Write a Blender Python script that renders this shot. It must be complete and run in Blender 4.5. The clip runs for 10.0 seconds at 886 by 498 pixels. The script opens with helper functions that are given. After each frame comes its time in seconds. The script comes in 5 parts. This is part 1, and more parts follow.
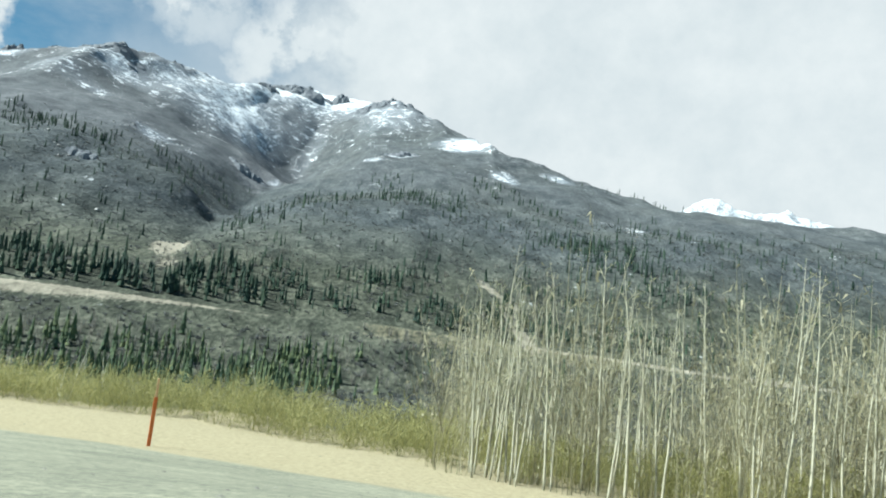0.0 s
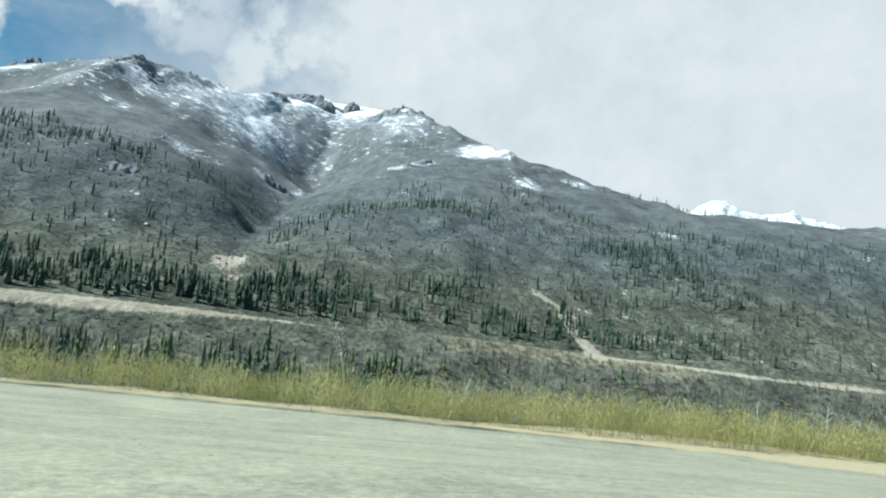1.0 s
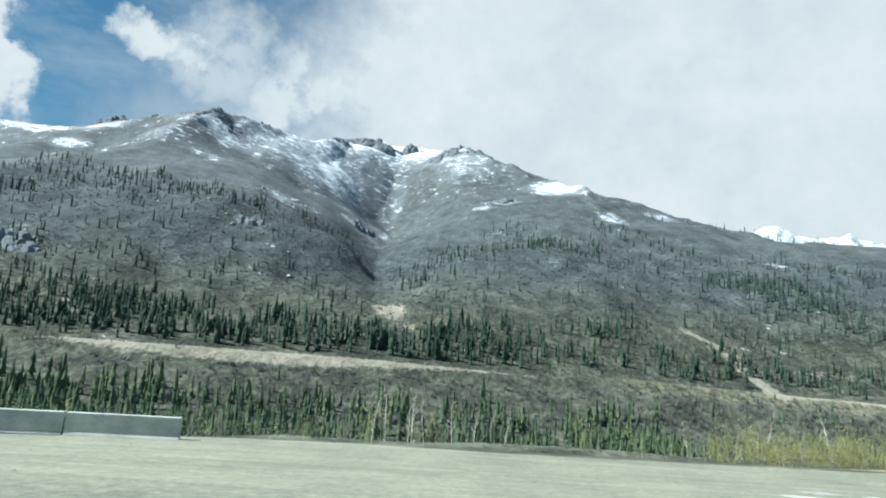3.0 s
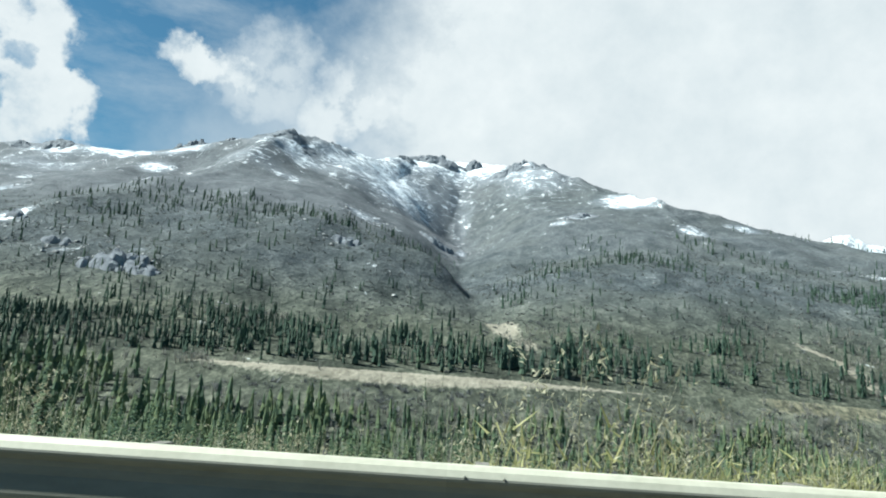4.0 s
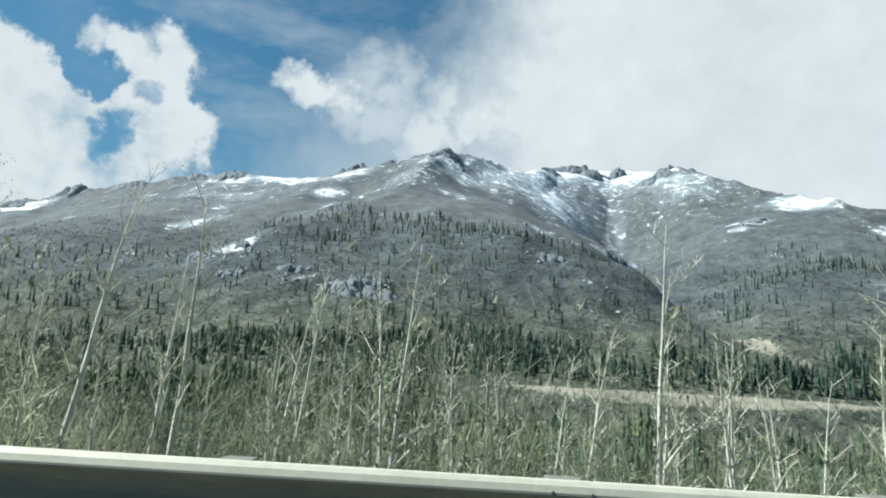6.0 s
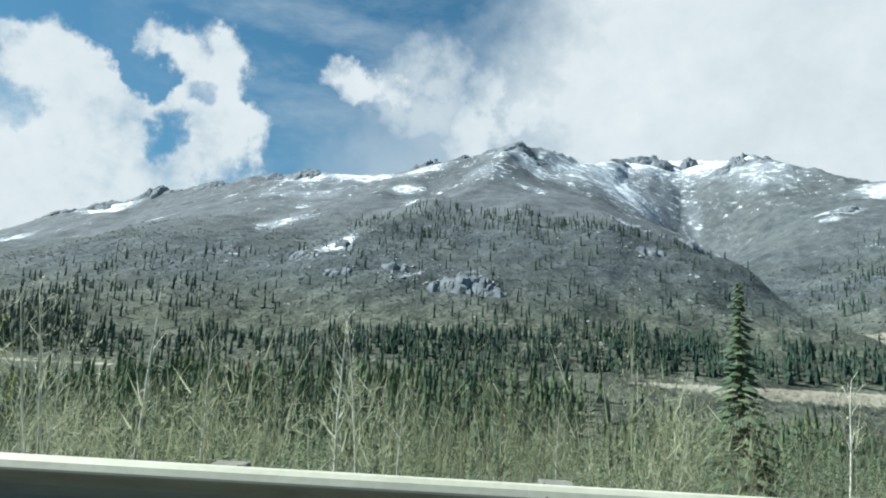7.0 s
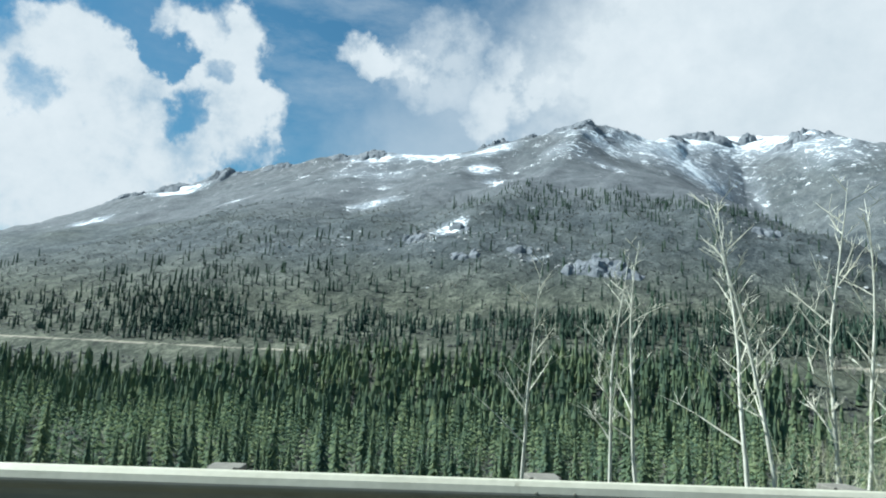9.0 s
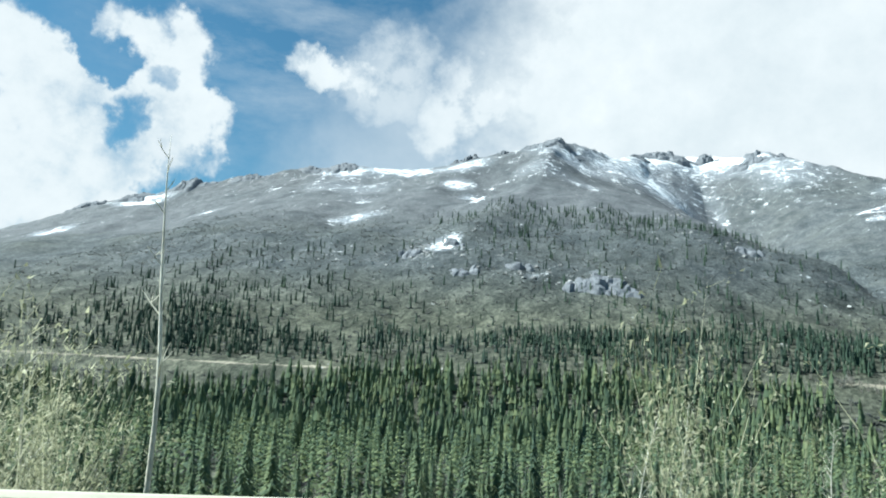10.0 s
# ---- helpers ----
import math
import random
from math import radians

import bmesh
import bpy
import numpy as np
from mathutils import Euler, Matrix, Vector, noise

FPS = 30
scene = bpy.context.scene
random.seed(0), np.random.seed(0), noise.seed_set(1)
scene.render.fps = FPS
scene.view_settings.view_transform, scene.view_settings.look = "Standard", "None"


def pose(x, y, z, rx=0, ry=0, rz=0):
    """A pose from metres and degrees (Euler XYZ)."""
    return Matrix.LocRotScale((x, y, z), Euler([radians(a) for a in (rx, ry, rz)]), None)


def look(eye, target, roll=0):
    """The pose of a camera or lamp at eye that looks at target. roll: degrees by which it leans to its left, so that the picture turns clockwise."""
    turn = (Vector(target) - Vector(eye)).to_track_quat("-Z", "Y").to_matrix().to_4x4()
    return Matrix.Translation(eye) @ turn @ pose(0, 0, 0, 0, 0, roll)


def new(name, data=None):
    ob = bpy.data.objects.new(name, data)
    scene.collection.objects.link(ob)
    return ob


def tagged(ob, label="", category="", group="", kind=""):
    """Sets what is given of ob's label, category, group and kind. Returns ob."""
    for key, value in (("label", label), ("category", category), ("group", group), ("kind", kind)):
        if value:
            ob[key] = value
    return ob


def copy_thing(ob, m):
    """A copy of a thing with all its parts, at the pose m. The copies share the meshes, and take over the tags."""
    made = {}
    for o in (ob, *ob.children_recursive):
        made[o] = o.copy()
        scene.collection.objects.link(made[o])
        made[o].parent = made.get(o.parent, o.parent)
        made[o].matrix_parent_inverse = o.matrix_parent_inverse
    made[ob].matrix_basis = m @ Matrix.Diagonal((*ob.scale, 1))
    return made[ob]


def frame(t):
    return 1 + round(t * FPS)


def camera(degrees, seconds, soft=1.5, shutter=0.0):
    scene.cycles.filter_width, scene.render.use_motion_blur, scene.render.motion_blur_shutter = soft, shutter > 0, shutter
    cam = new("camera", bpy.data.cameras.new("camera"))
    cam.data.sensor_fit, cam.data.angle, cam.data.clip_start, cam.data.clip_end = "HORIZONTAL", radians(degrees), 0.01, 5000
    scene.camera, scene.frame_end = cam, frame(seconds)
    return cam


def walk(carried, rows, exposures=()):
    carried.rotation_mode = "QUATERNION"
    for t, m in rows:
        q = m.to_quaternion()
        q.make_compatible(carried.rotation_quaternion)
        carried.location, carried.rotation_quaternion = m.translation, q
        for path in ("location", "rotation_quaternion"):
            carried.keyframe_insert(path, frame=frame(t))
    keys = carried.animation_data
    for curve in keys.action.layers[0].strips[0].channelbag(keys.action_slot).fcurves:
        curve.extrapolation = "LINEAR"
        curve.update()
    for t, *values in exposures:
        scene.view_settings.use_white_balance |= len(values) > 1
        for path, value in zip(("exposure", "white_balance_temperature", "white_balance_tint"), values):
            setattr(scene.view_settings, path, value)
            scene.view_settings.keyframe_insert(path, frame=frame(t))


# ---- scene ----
cam = camera(62.2, 10.0, soft=2.0, shutter=0.0)
EYE = 1.3
# seconds, x, y, z above the first road height, heading to the left of +y, upward tilt, roll
ROWS = [
    (0.0, 0.00, 0.00, 0.00, 0.82, 7.15, 6.55),
    (0.5, -18.44, -0.44, -0.67, 0.71, 7.42, 6.16),
    (1.0, -37.29, -0.57, -1.20, 0.51, 7.58, 5.55),
    (1.5, -56.42, -0.60, -1.61, 0.38, 7.94, 4.91),
    (2.0, -75.74, -0.71, -1.90, 0.60, 8.74, 4.36),
    (3.5, -133.98, -3.06, -2.20, 4.58, 10.71, 3.64),
    (4.0, -153.27, -4.90, -2.15, 6.60, 11.10, 3.56),
    (4.5, -172.40, -7.41, -2.05, 8.81, 11.45, 3.42),
    (5.0, -191.35, -10.63, -1.91, 10.83, 11.62, 3.25),
    (5.5, -210.08, -14.59, -1.74, 13.01, 11.75, 3.12),
    (7.0, -264.92, -30.81, -1.18, 19.20, 10.76, 2.94),
    (7.5, -282.78, -37.52, -1.01, 20.47, 10.61, 2.88),
    (8.0, -300.46, -44.74, -0.88, 21.14, 10.23, 2.84),
    (8.5, -318.01, -52.37, -0.79, 21.13, 9.48, 2.73),
    (9.0, -335.48, -60.27, -0.76, 20.62, 8.86, 2.72),
    (9.5, -352.93, -68.27, -0.80, 19.58, 8.67, 2.69),
    (10.0, -370.44, -76.21, -0.92, 16.48, 10.06, 2.71),
]
walk(cam, [(t, pose(x, y, z + EYE, 90 + pitch, 0, yaw) @ pose(0, 0, 0, 0, 0, roll)) for t, x, y, z, yaw, pitch, roll in ROWS],
     [(0.0, 1.18, 5950, 0.0), (1.0, 1.1, 5820, 0.0), (2.2, 1.1, 5820, 0.0), (3.4, 1.16, 5700, 0.0), (4.0, 1.24, 5950, 0.0), (5.0, 1.2, 5950, 0.0), (5.7, 1.1, 5900, 0.0), (7.0, 1.14, 5830, 0.0), (8.0, 1.06, 5780, 0.0), (9.0, 1.14, 5700, 0.0), (9.5, 1.33, 5760, 0.0), (10.0, 1.34, 5850, 0.0)])

# ---- world, sun, exposure ----
SUN_ELEV, SUN_AZ = 46.0, 189.0   # degrees; azimuth counted from +x towards +y
world = bpy.data.worlds.new("sky")
scene.world = world
world.use_nodes = True
wn, wl = world.node_tree.nodes, world.node_tree.links
wn.clear()


def wnode(kind, **props):
    n = wn.new(kind)
    for k, v in props.items():
        n.inputs[k].default_value = v
    return n


sky = wn.new("ShaderNodeTexSky")
sky.sky_type, sky.sun_disc = "NISHITA", False
sky.sun_elevation, sky.sun_rotation = radians(SUN_ELEV), radians(90 - SUN_AZ)
sky.air_density, sky.dust_density, sky.ozone_density = 1.0, 0.4, 1.6
coord = wn.new("ShaderNodeTexCoord")


def wmath(op, a, b=None, clamp=False):
    n = wn.new("ShaderNodeMath")
    n.operation, n.use_clamp = op, clamp
    for i, v in enumerate((a, b)):
        if v is None:
            continue
        if isinstance(v, (int, float)):
            n.inputs[i].default_value = v
        else:
            wl.new(v, n.inputs[i])
    return n.outputs[0]


def wvector(scale, detail, amount, base):
    """The view direction pushed about by noise, for ragged cloud edges."""
    n = wnode("ShaderNodeTexNoise", Scale=scale, Detail=detail, Roughness=0.6)
    wl.new(coord.outputs["Generated"], n.inputs["Vector"])
    sub = wn.new("ShaderNodeVectorMath")
    sub.operation = "SUBTRACT"
    wl.new(n.outputs["Color"], sub.inputs[0])
    sub.inputs[1].default_value = (0.5, 0.5, 0.5)
    mad = wn.new("ShaderNodeVectorMath")
    mad.operation = "MULTIPLY_ADD"
    wl.new(sub.outputs[0], mad.inputs[0])
    mad.inputs[1].default_value = (amount, amount, amount)
    wl.new(base, mad.inputs[2])
    return mad.outputs[0]


unit = wn.new("ShaderNodeVectorMath")
unit.operation = "NORMALIZE"
wl.new(wvector(34.0, 6.0, 0.05, wvector(11.0, 5.0, 0.11, coord.outputs["Generated"])), unit.inputs[0])
warped = unit.outputs[0]


def lobe(azimuth, elevation, inner, outer):
    """1 round a direction (degrees), falling to 0 between two angles."""
    a, e = radians(azimuth), radians(elevation)
    dot = wn.new("ShaderNodeVectorMath")
    dot.operation = "DOT_PRODUCT"
    wl.new(warped, dot.inputs[0])
    dot.inputs[1].default_value = (math.cos(a) * math.cos(e), math.sin(a) * math.cos(e), math.sin(e))
    m = wn.new("ShaderNodeMapRange")
    m.interpolation_type = "SMOOTHSTEP"
    m.inputs["From Min"].default_value, m.inputs["From Max"].default_value = math.cos(radians(outer)), math.cos(radians(inner))
    wl.new(dot.outputs["Value"], m.inputs["Value"])
    return m.outputs["Result"]


def wnoise(scale, detail, rough, stretch=(1, 1, 1), shift=(0, 0, 0)):
    mp = wn.new("ShaderNodeMapping")
    mp.inputs["Scale"].default_value, mp.inputs["Location"].default_value = stretch, shift
    wl.new(coord.outputs["Generated"], mp.inputs["Vector"])
    n = wnode("ShaderNodeTexNoise", Scale=scale, Detail=detail, Roughness=rough)
    wl.new(mp.outputs["Vector"], n.inputs["Vector"])
    return n.outputs["Fac"]


billow = wnoise(5.2, 10.0, 0.60, (1, 1, 1.3), (3.1, 0.4, 1.7))
fine = wnoise(20.0, 8.0, 0.62)
veil = wnoise(3.0, 5.0, 0.5, (1, 1, 2.0))
overcast = lobe(57.0, 4.0, 28, 64)
horizon_haze = lobe(107.0, 11.0, 3, 17)
# heaped cloud over the low end of the ridge and the tuft at the edge of the sheet: azimuth, elevation, size, weight
PUFFS = ((143.0, 17.3, 5.2, 0.9), (139.6, 19.4, 3.4, 0.9), (136.5, 18.4, 3.3, 0.9), (137.0, 14.0, 5.4, 0.95), (132.5, 15.5, 3.8, 0.9), (128.0, 17.0, 3.2, 0.85),
         (126.0, 18.2, 1.9, 0.55), (129.4, 19.3, 2.2, 0.7), (129.2, 22.9, 2.3, 0.8), (132.2, 24.0, 1.6, 0.7), (127.2, 23.0, 1.8, 0.7), (126.9, 20.8, 1.5, 0.5), (143.5, 10.0, 5.0, 0.9),
         (150.0, 14.0, 7.0, 0.9), (134.0, 11.0, 3.6, 0.7), (117.3, 23.0, 1.6, 0.66), (115.0, 22.9, 1.9, 0.52), (111.5, 22.4, 2.4, 0.40))
GAPS = ((141.2, 17.2, 1.9, 0.60), (131.3, 17.4, 1.4, 0.62), (129.3, 20.9, 1.0, 0.5), (132.9, 21.8, 1.6, 0.55), (144.5, 22.8, 2.6, 0.5))


def lobes(rows):
    total = None
    for az, el, size, weight in rows:
        one = wmath("MULTIPLY", lobe(az, el, size * 0.15, size * 1.5), weight)
        total = one if total is None else wmath("ADD", total, one)
    return total


heap = wmath("SUBTRACT", wmath("MINIMUM", lobes(PUFFS), 1.0), lobes(GAPS))
shape = wmath("ADD", wmath("MULTIPLY", billow, 0.6), wmath("MULTIPLY", fine, 0.4))
dens = wmath("ADD", wmath("MULTIPLY", wmath("SUBTRACT", shape, 0.5), 2.6), wmath("SUBTRACT", heap, 0.36))
mask = wn.new("ShaderNodeMapRange")
mask.interpolation_type = "SMOOTHSTEP"
mask.inputs["From Min"].default_value, mask.inputs["From Max"].default_value = -0.20, 0.72
wl.new(dens, mask.inputs["Value"])
sheet = wmath("ADD", wmath("MULTIPLY", overcast, 2.0), wmath("MULTIPLY", wmath("SUBTRACT", wmath("ADD", wmath("MULTIPLY", billow, 0.6), wmath("MULTIPLY", veil, 0.4)), 0.5), 2.4))
sheet = wmath("SUBTRACT", sheet, 0.40, True)
haze = wmath("MULTIPLY", horizon_haze, 0.6)
ragged = wmath("MULTIPLY", wmath("SUBTRACT", shape, 0.36, True), 5.0, True)
trail = wmath("MULTIPLY", wmath("MAXIMUM", wmath("MULTIPLY", lobe(111.5, 22.4, 1.0, 5.5), 0.8), lobe(104.2, 19.6, 2.4, 7.4)), wmath("MULTIPLY", ragged, 0.95))
cirrus = wmath("MULTIPLY", lobe(122.0, 27.0, 3, 15), wmath("MULTIPLY", wmath("SUBTRACT", wnoise(4.0, 8.0, 0.65, (1.0, 1.0, 3.0), (0.7, 2.0, 0.3)), 0.42, True), 1.6))
haze = wmath("MAXIMUM", wmath("MAXIMUM", haze, trail), cirrus)
cover = wmath("MAXIMUM", mask.outputs["Result"], wmath("MAXIMUM", sheet, haze), True)
cloud_ramp = wn.new("ShaderNodeValToRGB")
cloud_ramp.color_ramp.elements[0].position, cloud_ramp.color_ramp.elements[0].color = 0.25, (0.61, 0.655, 0.69, 1)
cloud_ramp.color_ramp.elements[1].position, cloud_ramp.color_ramp.elements[1].color = 0.73, (1.0, 0.962, 0.945, 1)
wl.new(wmath("ADD", wmath("MULTIPLY", shape, 0.75), wmath("MULTIPLY", cover, 0.17)), cloud_ramp.inputs["Fac"])
SKY_STRENGTH, CLOUD_STRENGTH = 0.036, 0.42
sky_gain = wn.new("ShaderNodeVectorMath")
sky_gain.operation = "MULTIPLY"
sky_gain.inputs[1].default_value = (SKY_STRENGTH * 0.72, SKY_STRENGTH * 1.10, SKY_STRENGTH * 1.10)
wl.new(sky.outputs["Color"], sky_gain.inputs[0])
cloud_gain = wn.new("ShaderNodeVectorMath")
cloud_gain.operation = "SCALE"
cloud_gain.inputs["Scale"].default_value = CLOUD_STRENGTH
wl.new(cloud_ramp.outputs["Color"], cloud_gain.inputs[0])
sky_mix = wn.new("ShaderNodeMix")
sky_mix.data_type = "RGBA"
wl.new(cover, sky_mix.inputs["Factor"])
wl.new(sky_gain.outputs["Vector"], sky_mix.inputs[6])
wl.new(cloud_gain.outputs["Vector"], sky_mix.inputs[7])
background = wnode("ShaderNodeBackground", Strength=1.0)
wl.new(sky_mix.outputs[2], background.inputs["Color"])
wl.new(background.outputs[0], wn.new("ShaderNodeOutputWorld").inputs["Surface"])

sun = new("sun", bpy.data.lights.new("sun", "SUN"))
sun.data.energy, sun.data.angle, sun.data.color = 4.5, radians(0.55), (1.0, 0.96, 0.88)
toward = Vector((math.cos(radians(SUN_AZ)) * math.cos(radians(SUN_ELEV)), math.sin(radians(SUN_AZ)) * math.cos(radians(SUN_ELEV)), math.sin(radians(SUN_ELEV))))
sun.matrix_world = look(toward * 200, (0, 0, 0))

# ---- materials ----


def ramp_node(nt, stops):
    r = nt.nodes.new("ShaderNodeValToRGB")
    els = r.color_ramp.elements
    while len(els) < len(stops):
        els.new(0.5)
    for e, (p, c) in zip(els, stops):
        e.position, e.color = p, (*c, 1)
    return r


def noise_node(nt, scale, detail=4.0, rough=0.55, vector=None, stretch=None):
    n = nt.nodes.new("ShaderNodeTexNoise")
    n.inputs["Scale"].default_value, n.inputs["Detail"].default_value, n.inputs["Roughness"].default_value = scale, detail, rough
    if vector is None:
        vector = nt.nodes.new("ShaderNodeTexCoord").outputs["Object"]
    if stretch:
        mp = nt.nodes.new("ShaderNodeMapping")
        mp.inputs["Scale"].default_value = stretch
        nt.links.new(vector, mp.inputs["Vector"])
        vector = mp.outputs["Vector"]
    nt.links.new(vector, n.inputs["Vector"])
    return n.outputs["Fac"]


def mix_node(nt, fac, a, b, mode="MIX"):
    m = nt.nodes.new("ShaderNodeMix")
    m.data_type, m.blend_type = "RGBA", mode
    for v, i in ((fac, 0), (a, 6), (b, 7)):
        if isinstance(v, (int, float)):
            m.inputs[i].default_value = v
        elif isinstance(v, tuple):
            m.inputs[i].default_value = (*v, 1)
        else:
            nt.links.new(v, m.inputs[i])
    return m.outputs[2]


def math_node(nt, op, a, b=0.0, clamp=False):
    n = nt.nodes.new("ShaderNodeMath")
    n.operation, n.use_clamp = op, clamp
    for i, v in enumerate((a, b)):
        if isinstance(v, (int, float)):
            n.inputs[i].default_value = v
        else:
            nt.links.new(v, n.inputs[i])
    return n.outputs[0]


def base_material(name, rough=0.8, metal=0.0):
    m = bpy.data.materials.new(name)
    m.use_nodes = True
    nt = m.node_tree
    b = nt.nodes["Principled BSDF"]
    b.inputs["Roughness"].default_value, b.inputs["Metallic"].default_value = rough, metal
    b.inputs["Specular IOR Level"].default_value = 0.3
    return m, nt, b


def bump_into(nt, b, height, strength, distance):
    n = nt.nodes.new("ShaderNodeBump")
    n.inputs["Strength"].default_value, n.inputs["Distance"].default_value = strength, distance
    nt.links.new(height, n.inputs["Height"])
    nt.links.new(n.outputs["Normal"], b.inputs["Normal"])


def mottled(name, dark, light, scale, rough=0.8, metal=0.0, bump=0.3, distance=0.01, fine_scale=None, island=0.0, stretch=None):
    """Two scales of noise between a dark and a light colour, with relief; island: how much separate pieces differ."""
    m, nt, b = base_material(name, rough, metal)
    big = noise_node(nt, scale, 4, 0.6, stretch=stretch)
    small = noise_node(nt, fine_scale or scale * 9, 5, 0.65, stretch=stretch)
    f = math_node(nt, "ADD", math_node(nt, "MULTIPLY", big, 0.6), math_node(nt, "MULTIPLY", small, 0.4))
    col = ramp_node(nt, ((0.36, dark), (0.64, light)))
    nt.links.new(f, col.inputs["Fac"])
    out = col.outputs["Color"]
    if island:
        geo = nt.nodes.new("ShaderNodeNewGeometry")
        k = math_node(nt, "ADD", math_node(nt, "MULTIPLY", geo.outputs["Random Per Island"], island), 1.0 - island / 2)
        sc = nt.nodes.new("ShaderNodeVectorMath")
        sc.operation = "SCALE"
        nt.links.new(out, sc.inputs[0])
        nt.links.new(k, sc.inputs["Scale"])
        out = sc.outputs["Vector"]
    nt.links.new(out, b.inputs["Base Color"])
    rr = math_node(nt, "ADD", math_node(nt, "MULTIPLY", small, 0.25), rough - 0.12)
    nt.links.new(rr, b.inputs["Roughness"])
    if bump:
        bump_into(nt, b, small, bump, distance)
    return m


def foliage(name, tones, rough=0.75, through_light=0.25, island=0.45, grain=0.35):
    """Leaf or twig colour that differs from plant to plant and along the stand."""
    m, nt, b = base_material(name, rough)
    geo = nt.nodes.new("ShaderNodeNewGeometry")
    wide = noise_node(nt, 0.03, 3, 0.6, vector=geo.outputs["Position"])
    plant = noise_node(nt, grain, 2, 0.6, vector=geo.outputs["Position"], stretch=(1, 1, 0.15))
    spread = math_node(nt, "ADD", math_node(nt, "MULTIPLY", math_node(nt, "SUBTRACT", plant, 0.5), 1.1), math_node(nt, "MULTIPLY", math_node(nt, "SUBTRACT", wide, 0.5), 0.9))
    f = math_node(nt, "ADD", math_node(nt, "ADD", spread, 0.5), math_node(nt, "MULTIPLY", math_node(nt, "SUBTRACT", geo.outputs["Random Per Island"], 0.5), island))
    col = ramp_node(nt, tones)
    nt.links.new(f, col.inputs["Fac"])
    nt.links.new(col.outputs["Color"], b.inputs["Base Color"])
    if through_light:
        tr = nt.nodes.new("ShaderNodeBsdfTranslucent")
        nt.links.new(col.outputs["Color"], tr.inputs["Color"])
        mx = nt.nodes.new("ShaderNodeMixShader")
        mx.inputs[0].default_value = through_light
        nt.links.new(b.outputs[0], mx.inputs[1])
        nt.links.new(tr.outputs[0], mx.inputs[2])
        nt.links.new(mx.outputs[0], nt.nodes["Material Output"].inputs["Surface"])
    return m


def ground_material():
    m, nt, b = base_material("ground", 0.9)
    b.inputs["Specular IOR Level"].default_value = 0.15
    geo = nt.nodes.new("ShaderNodeNewGeometry")
    pos = geo.outputs["Position"]
    att = nt.nodes.new("ShaderNodeAttribute")
    att.attribute_name = "cover"
    sep = nt.nodes.new("ShaderNodeSeparateColor")
    nt.links.new(att.outputs["Color"], sep.inputs["Color"])
    gravel, bare, snow = sep.outputs[0], sep.outputs[1], sep.outputs[2]
    att2 = nt.nodes.new("ShaderNodeAttribute")
    att2.attribute_name = "growth"
    sep2 = nt.nodes.new("ShaderNodeSeparateColor")
    nt.links.new(att2.outputs["Color"], sep2.inputs["Color"])
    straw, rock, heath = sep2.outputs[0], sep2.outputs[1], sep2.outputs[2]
    n_wide = noise_node(nt, 0.012, 5, 0.6, pos)
    n_mid = noise_node(nt, 0.075, 7, 0.72, pos, (1.0, 0.42, 1.0))
    n_fine = noise_node(nt, 0.45, 5, 0.7, pos, (1.0, 0.5, 1.0))
    n_tiny = noise_node(nt, 7.0, 6, 0.7, pos)
    n_grit = noise_node(nt, 38.0, 3, 0.7, pos)
    # leafless brush and heath on the slopes
    f = math_node(nt, "ADD", math_node(nt, "MULTIPLY", n_mid, 0.5), math_node(nt, "MULTIPLY", n_fine, 0.5))
    brush = ramp_node(nt, ((0.41, (0.036, 0.045, 0.050)), (0.5, (0.069, 0.081, 0.086)), (0.59, (0.132, 0.146, 0.150))))
    nt.links.new(f, brush.inputs["Fac"])
    olive = mix_node(nt, math_node(nt, "MULTIPLY", math_node(nt, "SUBTRACT", n_wide, 0.42, True), 1.7, True), brush.outputs["Color"], (0.090, 0.098, 0.082))
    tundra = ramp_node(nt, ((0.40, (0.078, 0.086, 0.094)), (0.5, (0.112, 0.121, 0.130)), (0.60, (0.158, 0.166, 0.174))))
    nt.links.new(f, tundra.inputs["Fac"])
    low = ramp_node(nt, ((0.41, (0.030, 0.035, 0.027)), (0.5, (0.070, 0.078, 0.058)), (0.59, (0.150, 0.157, 0.118))))
    nt.links.new(f, low.inputs["Fac"])
    xyz = nt.nodes.new("ShaderNodeSeparateXYZ")
    nt.links.new(pos, xyz.inputs[0])
    foot = math_node(nt, "MULTIPLY", math_node(nt, "SUBTRACT", 85.0, xyz.outputs[2]), 0.02, True)
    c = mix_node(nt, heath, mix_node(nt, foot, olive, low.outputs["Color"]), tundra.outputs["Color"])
    n_patch = noise_node(nt, 0.03, 4, 0.6, pos)
    c = mix_node(nt, math_node(nt, "MULTIPLY", math_node(nt, "SUBTRACT", 0.52, n_patch, True), 3.2, True), c, mix_node(nt, 1.0, c, (0.52, 0.58, 0.60), "MULTIPLY"))
    # rock faces
    stone = ramp_node(nt, ((0.38, (0.085, 0.092, 0.104)), (0.62, (0.25, 0.255, 0.26))))
    nt.links.new(math_node(nt, "ADD", math_node(nt, "MULTIPLY", n_fine, 0.7), math_node(nt, "MULTIPLY", n_mid, 0.3)), stone.inputs["Fac"])
    rk = math_node(nt, "MULTIPLY", math_node(nt, "SUBTRACT", math_node(nt, "ADD", rock, math_node(nt, "MULTIPLY", n_mid, 0.8)), 0.72, True), 5.0, True)
    c = mix_node(nt, rk, c, stone.outputs["Color"])
